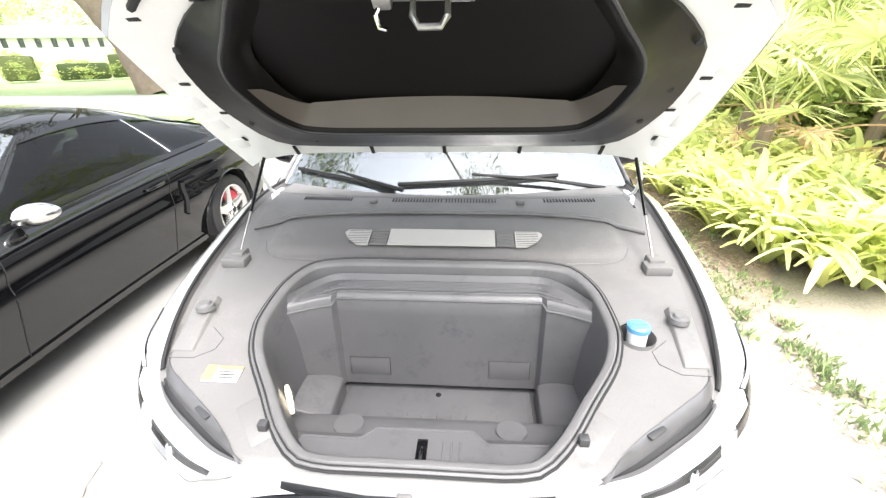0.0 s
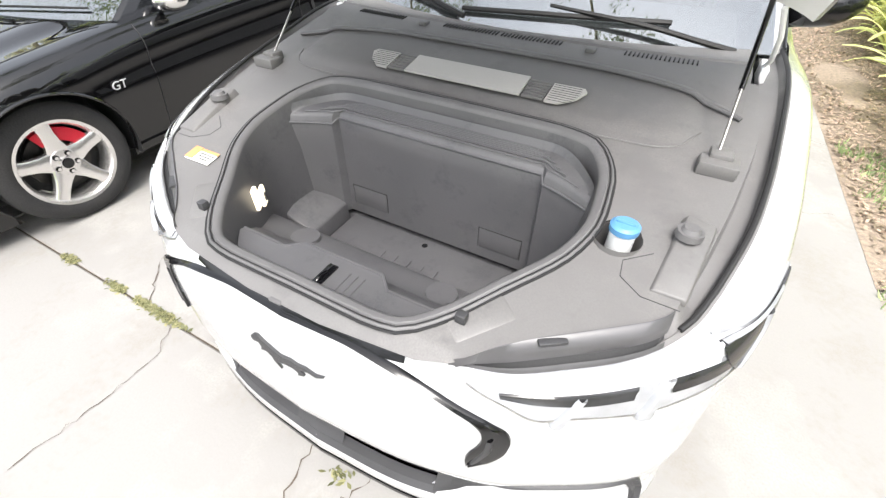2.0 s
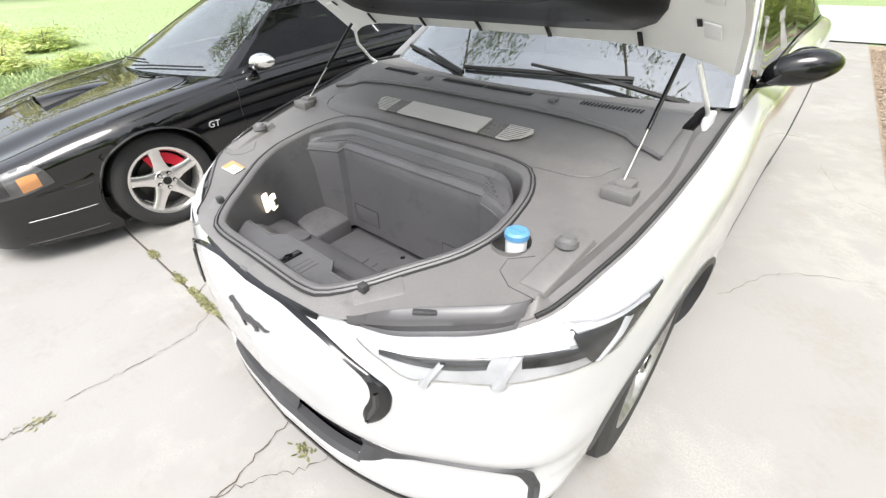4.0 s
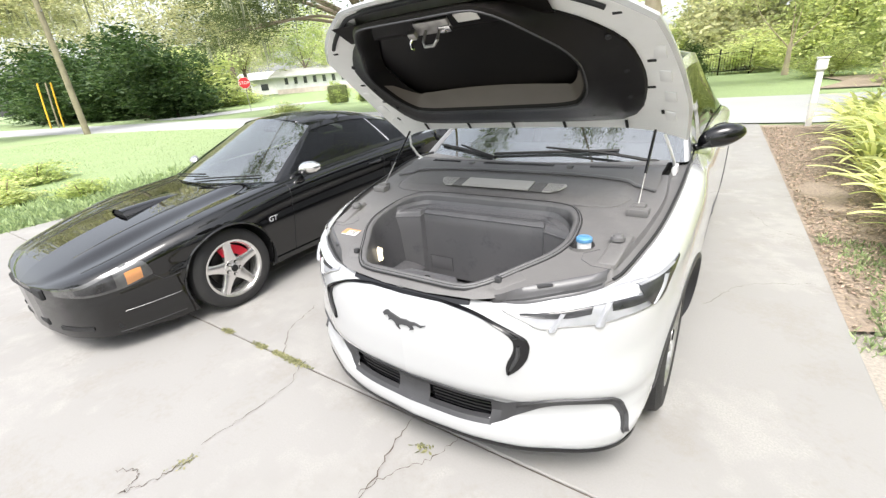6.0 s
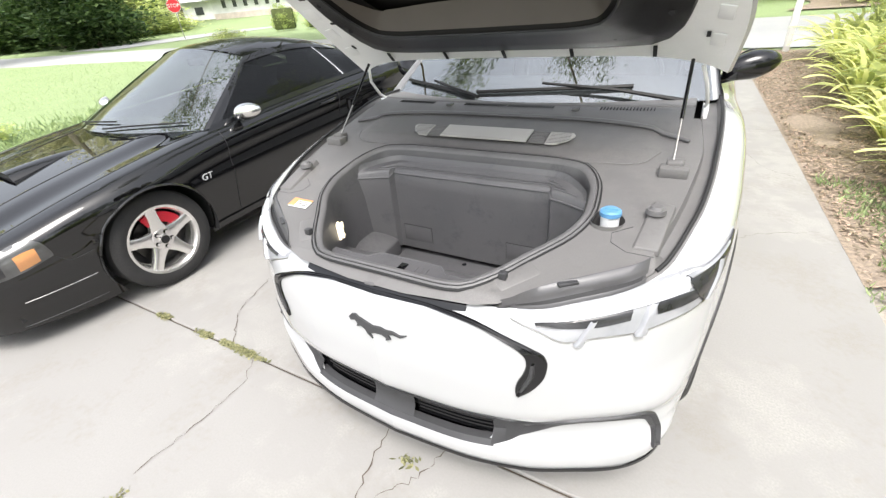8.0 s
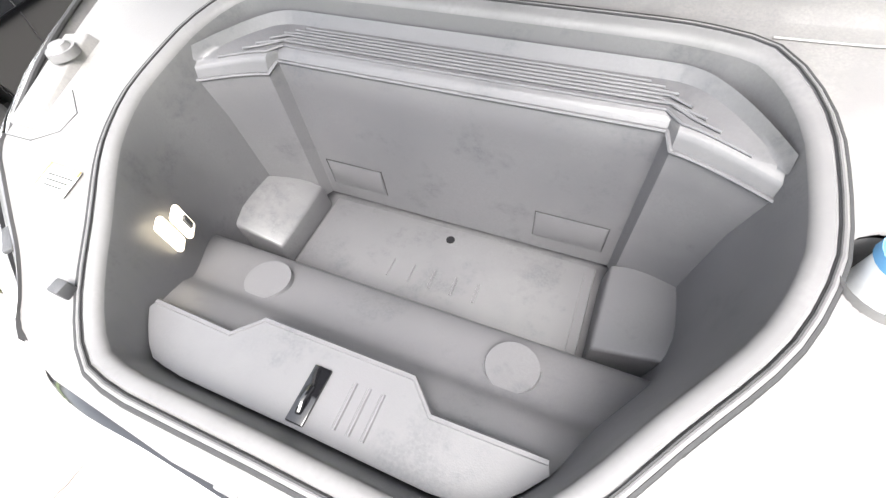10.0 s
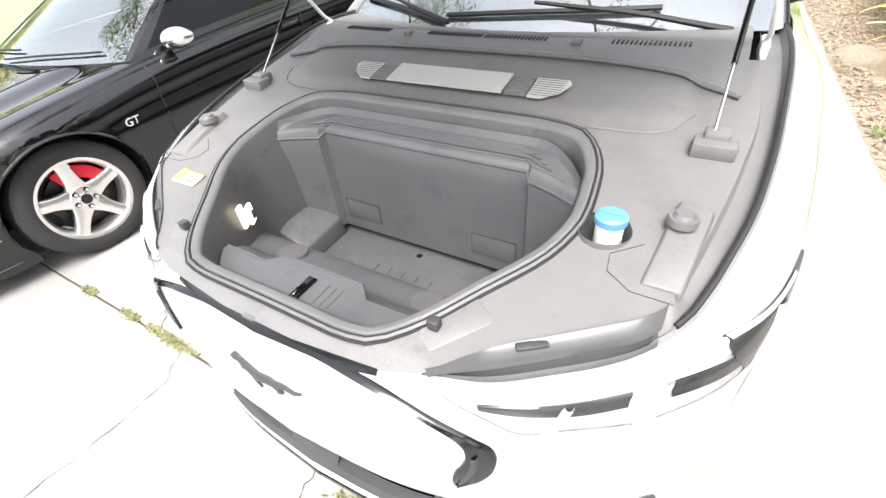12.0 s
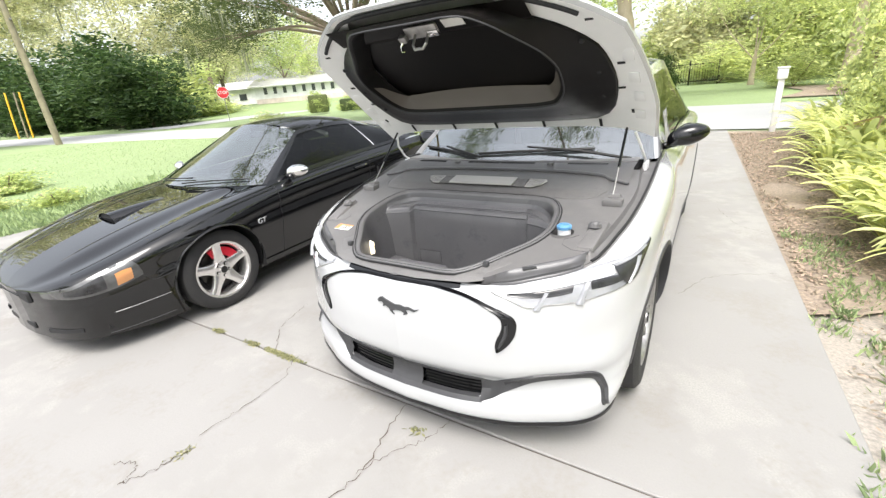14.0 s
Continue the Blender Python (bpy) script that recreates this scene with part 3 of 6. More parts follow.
# lower grille box with slats
part("grille_box", join(box(0, .185, .330, .78, .02, .13), box(0, .145, .272, .78, .09, .01), box(0, .145, .388, .78, .09, .01)), M_RUBBER, car, "black grille opening")
part("sensor_panel", grid([[on_body(u_of(x=abs(x)), z, .003) * 1.0 if x >= 0 else on_body(u_of(x=-x), z, .003) * Vector((1, 1, 1)) for z in lin(.284, .376, 4)] for x in lin(.0, .085, 8)]), M_DARK_PLASTIC, car)
part("sensor_panel", mirrored(grid([[on_body(u_of(x=x), z, .003) for z in lin(.284, .376, 4)] for x in lin(.0, .085, 8)])), M_DARK_PLASTIC, car)
for k in range(5):
    z = .290 + .017 * k
    for sgn in (1, -1):
        pts = [(x * sgn, plan_at(u_of(x=x))[0].y + .066, z + .004 * (x - .2)) for x in lin(.085, .39, 12)]
        bm = grid([[(p[0], p[1] - .014, p[2]), (p[0], p[1] - .012, p[2] + .005), (p[0], p[1] + .03, p[2] + .008), (p[0], p[1] + .03, p[2] + .002), (p[0], p[1] - .014, p[2])] for p in pts])
        part("grille_slat", bm, M_GLOSS_BLACK, car)

# half width of the bay cover along the car
cover_w = curve((.064, .10), (.072, .23), (.088, .345), (.115, .40), (.15, .432), (.2, .49), (.25, .562), (.3, .634), (.33, .675), (.364, .702), (.40, .71), (.52, .735), (.75, .77), (.93, .785), (1.17, .765))

# headlights
for sgn in (1, -1):
    fix = (lambda b: b) if sgn > 0 else mirrored
    u0 = u_of(x=.405)
    up_l = [(.407, .798), (.47, .806), (.56, .819), (.66, .834), (.738, .842), (.80, .846), (.85, .853), (.878, .866), (.893, .880)]
    dn_l = [(.409, .783), (.488, .756), (.553, .729), (.62, .735), (.70, .736), (.78, .748), (.835, .756), (.868, .768), (.893, .876)]
    lamp = part("headlight", fix(ribbon(up_l, dn_l, 60, ((-.02, -.004), (0, .002), (.5, .004), (1, .003), (1.03, -.004)))), M_HOUSING, car, "slim clear headlight with white light bars")
    part("lamp_outline", fix(tube([face(*p, .003) for p in spline(dn_l, 60)], .0022, 6)), M_STEEL, lamp)
    part("light_bar", fix(ribbon([(.418, .795), (.50, .802), (.60, .815), (.70, .829), (.80, .836)], [(.425, .784), (.50, .782), (.60, .790), (.70, .803), (.80, .812)], 40, ((-.1, .002), (0, .008), (1, .008), (1.1, .002)))), M_LED, lamp, "white light bar")
    for top_r, low_r in (([(.47, .778), (.55, .783), (.60, .786), (.686, .797)], [(.475, .771), (.55, .764), (.605, .763), (.684, .772)]), ([(.735, .803), (.79, .806), (.845, .806)], [(.742, .775), (.79, .776), (.842, .780)])):
        part("reflector", fix(ribbon(top_r, low_r, 20, ((0, .004), (.15, .007), (.5, .0055), (.85, .007), (1, .004)))), M_REFLECT, lamp, "dark reflector")
    corner = part("corner_lamp", fix(ribbon([(.795, .839), (.845, .850), (.876, .862), (.891, .878)], [(.846, .757), (.864, .766), (.880, .806), (.891, .873)], 20, ((0, .004), (.12, .008), (.5, .0075), (.88, .008), (1, .004)))), M_REFLECT, lamp, "dark corner lamp")
    part("corner_bar", fix(ribbon([(.862, .846), (.860, .815), (.845, .764)], [(.872, .846), (.869, .815), (.853, .764)], 10, ((0, .007), (.3, .012), (.7, .012), (1, .007)))), M_HOUSING, corner)
    part("corner_bar", fix(ribbon([(.80, .841), (.845, .852), (.880, .868)], [(.805, .834), (.848, .844), (.880, .861)], 12, ((0, .007), (.5, .011), (1, .007)))), M_HOUSING, corner)
    for (xa, za), (xb, zb_), w in (((.604, .782), (.578, .722), .0065), ((.728, .806), (.712, .731), .0075)):
        prong = []
        for f in lin(0, 1, 9):
            xm, zm = xa + (xb - xa) * f, za + (zb_ - za) * f
            wf = w * (1 if f < .86 else 1.55)
            prong.append([face(xm + wf * q, zm, o) for q, o in ((-1.1, .001), (-1, .010), (-.6, .014), (.6, .014), (1, .010), (1.1, .001))])
        part("light_prong", fix(grid(prong)), M_HOUSING, lamp, "pale upright light prong")
    # grey flange behind the light, with a sunk channel, up to the bay cover's edge
    rows, slot = [], []
    for f in lin(0, 1, 24):
        e = body(u0 - .004 + (u_of(x=.755) - u0 + .004) * f, 1, 0)
        yc = .105 + .262 * f
        c = Vector((cover_w(yc), yc, .811 + .192 * yc))
        at = lambda k, h: e.lerp(c, k) + Vector((0, 0, h))
        rows.append([e + Vector((0, 0, -.006)), at(.03, .002), at(.16, .003), at(.20, -.008), at(.48, -.009), at(.54, .002), at(.60, .006), at(.92, .008), at(.98, .006), at(1.04, -.002), at(1.08, -.02)])
        slot.append([at(.22, -.0065), at(.46, -.0070)])
    flange = part("lamp_flange", fix(grid(rows)), M_CLEAR, lamp, "grey plastic lamp top flange")
    # black strip on the channel's floor paints in the recess's shade
    part("flange_channel", fix(grid(slot[1:24])), M_RUBBER, flange)
    mid = (rows[11][6] + rows[11][7]) / 2
    part("flange_tab", fix(moved(box(0, 0, 0, .055, .016, .008, .003), Matrix.Translation(mid + Vector((0, 0, .003))) @ Matrix.Rotation(radians(36), 4, "Z"))), M_DARK_PLASTIC, flange)

    # black trim on top of the nose, between the grille outline and the bay cover
    rows = []
    for u in lin(0, u_of(x=.30), 24):
        e = max(0, (plan_at(u)[0].x - .20) / .34)
        a, b = body(u, .968 + .032 * e, .003), body(u, 1, .003)
        rows.append([a, a.lerp(b, .5) + Vector((0, 0, .004)), b + Vector((0, 0, .004)), b + Vector((0, .018 * (1 - e), .006)), b + Vector((0, .020 * (1 - e), -.03))])
    part("nose_trim", fix(grid(rows)), M_GLOSS_BLACK, car, "glossy black nose trim")
part("release_bracket", join(box(-.02, .068, .803, .034, .014, .008, .003), box(.0, .084, .805, .018, .018, .010, .003), box(-.05, .074, .803, .014, .010, .008, .002)), M_SEAL, car, "grey hood release bracket")
BADGE = [(-.092, .690), (-.080, .702), (-.066, .706), (-.054, .700), (-.030, .694), (.004, .686), (.030, .688), (.048, .682), (.070, .684), (.098, .676), (.122, .682), (.100, .669), (.076, .674), (.056, .668),
         (.066, .654), (.046, .646), (.050, .656), (.036, .664), (.010, .664), (-.012, .655), (.000, .640), (-.020, .652), (-.026, .664), (-.044, .672), (-.062, .664), (-.058, .676), (-.066, .686), (-.084, .680)]
badge = bmesh.new()
rim_v = [[badge.verts.new(Vector((x, face(abs(x), z).y - o, z))) for x, z in BADGE] for o in (-.004, .006)]
badge.faces.new(rim_v[1])
for i in range(len(BADGE)):
    k = (i + 1) % len(BADGE)
    badge.faces.new((rim_v[0][i], rim_v[0][k], rim_v[1][k], rim_v[1][i]))
bmesh.ops.triangulate(badge, faces=[f for f in badge.faces if len(f.verts) > 4])
part("nose_badge", badge, M_DARK_PLASTIC, car, "dark grey emblem")

# ---- front storage bay of the white car ----
def cover_z(y):
    return .811 + .192 * y
SEAL = [(.0, .105), (.18, .104), (.25, .112), (.31, .155), (.40, .275), (.498, .43), (.518, .52), (.508, .64), (.478, .725), (.42, .785), (.3, .803), (0, .805)]
half = spline(SEAL, 40)
RIM = [(p.x, p.y) for p in half] + [(-p.x, p.y) for p in half[-2:0:-1]]


def ring(inset, z=None, dz=0.0, squash=1.0):
    """The opening's outline drawn in by inset, on the cover's slope or at height z."""
    out = []
    n = len(RIM)
    for i in range(n):
        a, b = Vector(RIM[i - 1]), Vector(RIM[(i + 1) % n])
        t = (b - a).normalized()
        p = Vector(RIM[i]) + Vector((-t.y, t.x)) * inset
        out.append(Vector((p.x, p.y, (cover_z(p.y) if z is None else z) + dz)))
    return out


shut_x = curve((.0, .30), (.06, .37), (.107, .41), (.36, .70), (.42, .745), (.52, .79), (.75, .825), (.93, .84), (1.2, .82), (1.33, .80), (1.5, .78))


def cover_pt(x, y):
    z = cover_z(y)
    if y < .12:
        z -= (.12 - y) * .35
    k = min(max((y - .83 + .10 * (x / .6) ** 4 * 0) / .035, 0), 1)
    k *= min(max((.66 - abs(x) - max(0, .12 - abs(y - .95)) * 0) / .05, 0), 1)
    z += .014 * k * k * (3 - 2 * k)
    return Vector((x, y, z))


cov = []
for y in lin(.064, 1.17, 62):
    cov.append([cover_pt(s * cover_w(y), y) for s in lin(-1, 1, 72)])
cover = grid(cov)
cover = cut(cover, [(p.x, p.y) for p in ring(.004)], (0, 1))
cover = cut(cover, [(.566 + .050 * math.cos(a), .492 + .050 * math.sin(a)) for a in lin(0, 2 * math.pi * 19 / 20, 19)], (0, 1))
bay = part("bay_cover", cover, M_COVER, car, "dark grey grained plastic bay cover")
# gutters beside the cover
for sgn in (1, -1):
    fix = (lambda b: b) if sgn > 0 else mirrored
    rows, line = [], []
    for u in lin(u_of(x=.755), u_of(y=1.50), 60):
        e = body(u, 1) + Vector((0, 0, .001))
        yy = max(e.y, .364 + (e.y - .25) * .3)
        w = min(cover_w(yy), e.x - .012)
        c = cover_pt(w, min(yy, 1.17))
        c.y = yy
        d = min(.022, (e.x - w) * .4)
        rows.append([c, c + Vector(((e.x - w) * .12, 0, -d)), c.lerp(e, .70) + Vector((0, 0, -d * .8)), c.lerp(e, .80), e + Vector((-.012, 0, .002)), e])
        line.append(e + Vector((-.012, 0, .006)))
    part("gutter", fix(grid(rows)), M_COVER, car)
    part("edge_seal", fix(tube(line[3:], .006, 8)), M_RUBBER, car, "black rubber edge seal")

# rubber seal round the opening, and the tub's rim inside it
rings = [ring(i, dz=h) for i, h in ((-.008, -.004), (-.008, .004), (-.004, .007), (.001, .004), (.004, -.006))]
part("opening_seal", grid(rings, close=True), M_SEAL, car, "dark grey rubber opening seal")
for ins, lift in ((-.0105, .0005), (-.0005, .0060)):
    loop = ring(ins, dz=lift)
    part("seal_groove", tube(loop + [loop[0]], .0036 if ins < -.005 else .0016, 6, cap=False), M_RUBBER, car)
rim_rows = [ring(i, dz=h) for i, h in ((.001, -.008), (.003, .005), (.007, .008), (.015, .006), (.021, .003), (.025, -.002), (.027, -.010))]
tub_rows = [ring(i, dz=h) for i, h in ((.0265, -.004), (.030, -.016), (.036, -.05))]


def lower(ringpts, zfloor, f):
    return [Vector((p.x, p.y, p.z + (zfloor - p.z) * f)) for p in ringpts]


for f, i in ((.25, .050), (.5, .056), (.75, .062), (.95, .068), (1.0, .078)):
    tub_rows.append(lower(ring(i, dz=-.05), .50, f))
tub = grid(tub_rows, close=True)
fv = bmesh.new()
fv.faces.new([fv.verts.new(p) for p in ring(.078, z=.50)])
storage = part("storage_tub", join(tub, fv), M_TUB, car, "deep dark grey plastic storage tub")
part("tub_rim", grid(rim_rows, close=True), M_SEAL, storage, "pale grey rubber rim")
# back wall with its sloped, ribbed ledge
def back(x, t):
    """t runs from the seal down the ledge and the wall to the floor; the wall's middle stands back from its sides."""
    a = abs(x)
    c = min(max((.350 - a) / .012, 0), 1)
    y0 = .765 - .105 * max(0, (a - .32) / .14) ** 2
    ye = .681 - .024 * (1 - c) - .058 * max(0, (a - .35) / .134) ** 1.3
    sink = .012 * max(0, (a - .37) / .11)
    pts = [(y0, .935 - sink), (y0 - .012, .915 - sink), (ye + .020, .903 - sink * .5), (ye + .010, .897 - sink * .5), (ye, .884 - .014 * (1 - c)), (ye - .004, .70), (ye - .008, .53)]
    f = t * (len(pts) - 1)
    i = min(int(f), len(pts) - 2)
    p, q = pts[i], pts[i + 1]
    return Vector((x, p[0] + (q[0] - p[0]) * (f - i), p[1] + (q[1] - p[1]) * (f - i)))
half_x = lin(0, .336, 14) + [.338, .350, .352] + lin(.365, .478, 10)
WALL_X = [-x for x in half_x[:0:-1]] + half_x
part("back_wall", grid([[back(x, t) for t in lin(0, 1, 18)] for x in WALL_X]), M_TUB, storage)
part("wall_bead", tube([back(x, 4 / 6) + Vector((0, -.001, .001)) for x in WALL_X], .0035, 6), M_TUB, storage)
part("ledge_bead", tube([back(x, 2 / 6) + Vector((0, 0, .001)) for x in lin(-.44, .44, 40)], .0028, 6), M_TUB, storage)
for k in range(6):
    t0 = (1.15 + k * .13) / 6
    part("ledge_rib", tube([back(x, t0) + Vector((0, -.002, .003)) for x in lin(-.30 - .02 * k, .30 + .02 * k, 24)], .0028, 6), M_TUB, storage)
# floor recess, side boxes
part("floor_tray", join(box(0, .545, .514, .64, .24, .012, .004), box(0, .545, .523, .60, .20, .006, .002)), M_TUB, storage)
for sgn in (1, -1):
    bx = bmesh.new()
    low = [bx.verts.new((x * sgn, y, .505)) for x, y in ((.335, .46), (.335, .652), (.40, .648), (.475, .60), (.475, .46))]
    top = [bx.verts.new((x * sgn, y, z)) for x, y, z in ((.337, .465, .566), (.340, .650, .572), (.40, .645, .596), (.47, .60, .622), (.47, .465, .612))]
    bx.faces.new(top)
    for q in range(5):
        bx.faces.new((low[q], low[(q + 1) % 5], top[(q + 1) % 5], top[q]))
    bmesh.ops.recalc_face_normals(bx, faces=bx.faces)
    bmesh.ops.bevel(bx, geom=bx.edges[:], offset=.007, segments=2, affect="EDGES", profile=.5)
    part("side_box", bx, M_TUB, storage)
    panel_c = Vector((.245 * sgn, .6745, .608))
    part("access_panel", box(*panel_c, .138, .004, .072, .0015, Matrix.Rotation(radians(-2), 4, "X")), M_TUB, storage)
    part("panel_gap", tube([panel_c + Vector((x, -.0005, z)) for x, z in ((-.0715, -.0385), (-.0715, .0385), (.0715, .0385), (.0715, -.0385))], .0012, 5), M_RUBBER, storage)
# stepped front panel with two round bosses, and the shelf with latch
def slope(x, t):
    y, z = curve((0, .210), (.28, .280), (.36, .30), (.86, .405), (.92, .413), (1, .416))(t), curve((0, .770), (.28, .722), (.36, .700), (.86, .655), (.92, .640), (1, .515))(t)
    return Vector((x, y, z))
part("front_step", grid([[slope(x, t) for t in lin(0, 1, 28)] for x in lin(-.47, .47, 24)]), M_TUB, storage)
for sgn in (1, -1):
    part("round_boss", disc((.225 * sgn, .343, .674), (0, .15, .98), .044, .016, .041, 28), M_TUB, storage)
front = sorted([(p.x, p.y) for p in ring(.043) if p.y < .215])
SH = front + [(.30, .225), (.155, .222), (.118, .258), (-.118, .258), (-.155, .222), (-.30, .225)]
part("front_shelf", prism(SH, .70, .778), M_TUB, storage, smooth=0)
part("shelf_edge", tube([(x, y, .776) for x, y in SH[len(front):]], .005, 6), M_TUB, storage)
part("latch_slot", box(0, .19, .7795, .026, .075, .006, .002), M_GLOSS_BLACK, storage, "black latch slot")
part("latch_striker", tube([(0, .165, .783), (.0, .18, .79), (.0, .20, .785)], .004, 8), M_GLOSS_BLACK, storage)
for x in (.05, .07, .09):
    part("shelf_rib", tube([(x, .165, .778), (x, .225, .778)], .003, 6), M_TUB, storage)
part("drain_plug", disc((0, .63, .522), (0, 0, 1), .010, .005, seg=16), M_GLOSS_BLACK, storage)
turn_w = Matrix.Rotation(radians(35), 4, "Z")
lampb = part("bay_lamp", box(-.374, .332, .776, .012, .030, .070, .005, turn_w), M_LAMP, storage, "lit warm white courtesy lamp")
part("release_button", box(-.393, .368, .758, .012, .036, .060, .005, turn_w), M_LAMP, storage, "glowing release button")
part("release_mark", box(-.3855, .3725, .757, .006, .013, .026, .002, turn_w), M_INK, lampb, "dark release mark")
for x in (-.10, -.05, 0, .05, .10):
    part("floor_rib", box(x, .52, .5275, .006, .045, .004, .0015), M_TUB, storage)

# things on the cover
for sgn in (1, -1):
    fix = (lambda b: b) if sgn > 0 else mirrored
    kx, ky = .69, .54
    z = cover_z(ky)
    # raised pocket round the hood stop: a wedge that rises towards the rear
    pocket = [(kx - .045, ky - .15), (kx + .03, ky - .15), (kx + .055, ky + .05), (kx - .02, ky + .06)]
    bm = bmesh.new()
    lo_v = [bm.verts.new((x, y, cover_z(y) - .01)) for x, y in pocket]
    hi_v = [bm.verts.new((x + dx, y + dy, cover_z(y) + h)) for (x, y), dx, dy, h in zip(pocket, (.01, -.004, -.008, .01), (.0, .0, -.01, -.01), (.006, .005, .016, .018))]
    bm.faces.new(hi_v)
    for q in range(4):
        bm.faces.new((lo_v[q], lo_v[(q + 1) % 4], hi_v[(q + 1) % 4], hi_v[q]))
    bmesh.ops.bevel(bm, geom=bm.edges[:], offset=.004, segments=2, affect="EDGES", profile=.5)
    part("stop_pocket", fix(bm), M_COVER, car)
    part("buffer_knob", fix(join(disc((kx, ky - .005, z + .016), (0, 0, 1), .028, .014, .026, 12), disc((kx, ky - .005, z + .030), (0, 0, 1), .020, .008, .015, 12))), M_SEAL, car, "rubber hood stop")
    part("hatch_line", fix(tube([(x, y, cover_z(y) + .0005) for x, y in ((kx - .05, ky - .06), (kx - .10, ky - .10), (kx - .095, ky - .14), (kx - .05, ky - .17), (kx + .02, ky - .172))], .0010, 5)), M_DARK_PLASTIC, car)
    part("strut_pad", fix(join(box(.712, .775, cover_z(.775) + .010, .085, .055, .034, .006), box(.712, .803, cover_z(.8) + .018, .05, .05, .03, .006))), M_COVER, car)
    part("rubber_block", fix(box(.360, .180, cover_z(.18) + .012, .022, .020, .022, .003)), M_DARK_PLASTIC, car)
    part("block_mount", fix(moved(box(0, 0, 0, .075, .13, .02, .008), Matrix.Translation((.385, .205, cover_z(.205) - .008)) @ Matrix.Rotation(radians(11), 4, "X") @ Matrix.Rotation(radians(-40), 4, "Z"))), M_COVER, car)
    # thin parting line of the rear cover
    part("parting_line", fix(tube([cover_pt(x, y) + Vector((0, 0, .002)) for x, y in [tuple(p) for p in spline([(.43, .80), (.55, .805), (.62, .83), (.66, .90)], 16)]], .0022, 5)), M_COVER, car)
part("washer_well", tube([(.566, .492, .78), (.566, .492, cover_z(.492) + .004)], .050, 28, cap=False), M_COVER, car)
part("washer_neck", disc((.572, .505, .78), (0, .0, 1), .027, .142, .027, 24), M_BOTTLE, car, "white washer filler neck")
part("washer_cap", join(disc((.572, .505, .920), (0, 0, 1), .031, .013, .031, 24), disc((.572, .505, .933), (0, 0, 1), .030, .005, .024, 24), box(.572, .505, .939, .040, .008, .006, .002)), M_BLUE, car, "blue washer cap")
sticker = part("warning_sticker", box(-.53, .319, cover_z(.319) + .004, .094, .048, .002, 0, Matrix.Rotation(radians(11), 4, "X")), M_PAPER, car, "white and orange paper warning sticker")
part("sticker_print", box(-.565, .321, cover_z(.321) + .006, .028, .046, .002, 0, Matrix.Rotation(radians(11), 4, "X")), M_ORANGE, sticker)
part("sticker_print", box(-.515, .337, cover_z(.337) + .006, .066, .010, .002, 0, Matrix.Rotation(radians(11), 4, "X")), M_ORANGE, sticker)
for q in range(3):
    part("text_line", box(-.515, .325 - .009 * q, cover_z(.325 - .009 * q) + .006, .055 - .008 * q, .003, .002, 0, Matrix.Rotation(radians(11), 4, "X")), M_INK, sticker)
# cover vent
def vent(x0, x1, y0, y1, n, mat, name):
    for k in range(n):
        y = y0 + (y1 - y0) * (k + .5) / n
        part(name, box((x0 + x1) / 2, y, cover_z(y) + .028, x1 - x0, (y1 - y0) / n * .62, .008, .001), mat, car)
M_MESH = material("pale_vent_mesh", (0.483, 0.471, 0.448), rough=0.5, metal=0.2, grain=0.08, grain_scale=300)
def plate(poly, name, mat, lift):
    bm = bmesh.new()
    bm.faces.new([bm.verts.new((x, y, cover_z(y) + lift)) for x, y in poly])
    return part(name, thick(bm, .006), mat, car)
plate([(-.36, .925), (-.35, .942), (-.262, .942), (-.262, .852), (-.30, .853), (-.34, .885)], "vent_plate", M_MESH, .030)
plate([(.36, .925), (.35, .942), (.262, .942), (.262, .852), (.30, .853), (.34, .885)], "vent_plate", M_MESH, .030)
plate([(-.19, .942), (.19, .942), (.19, .848), (-.19, .848)], "vent_plate", M_MESH, .030)
for y in lin(.860, .934, 7):
    for x0, x1 in ((-.186, .186), (.266, .345 - .45 * max(0, .895 - y)), (-.345 + .45 * max(0, .895 - y), -.266)):
        part("vent_line", box((x0 + x1) / 2, y, cover_z(y) + .0305, x1 - x0, .0013, .0012), M_DARK_PLASTIC, car)
for sgn in (1, -1):
    vent(min(.195 * sgn, .257 * sgn), max(.195 * sgn, .257 * sgn), .852, .942, 7, M_COVER, "vent_slat")

# gas struts
for sgn in (1, -1):
    a, b = Vector((.705 * sgn, .795, .985)), Vector((.70 * sgn, 1.09, 1.255))
    st = part("gas_strut", tube([a, a.lerp(b, .45)], .0034, 10), M_STEEL, car, "hood gas strut")
    part("strut_body", tube([a.lerp(b, .42), b], .0064, 10), M_GLOSS_BLACK, st)

# cowl, wipers
cowl, ridge = [], []
for x in lin(-.74, .74, 48):
    s = x / .74
    y0 = 1.08 - .10 * s ** 4
    zc = cover_pt(x, y0).z
    ridge.append((x, y0, zc + .007))
    cowl.append([(x, y0 + .002, zc - .004), (x, y0 + .006, zc + .012), (x, y0 + .016, zc + .014), (x, y0 + .024, zc + .010), (x, max(1.15, y0 + .07), 1.057), (x, 1.185 + .06 * s * s, 1.060), (x, 1.19 + .06 * s * s, 1.066), (x, 1.205 + .08 * s * s, 1.066), (x, 1.245 + .17 * s * s, 1.058)])
part("cowl", grid(cowl), M_COVER, car, "grey plastic cowl panel")
part("cowl_seal", tube(ridge, .006, 8), M_SEAL, car, "grey rubber ridge along the cowl")
for x in (-.30, .30):
    part("cowl_clip", box(x, 1.150 + .05 * x * x, 1.060, .030, .030, .014, .004), M_SEAL, car)
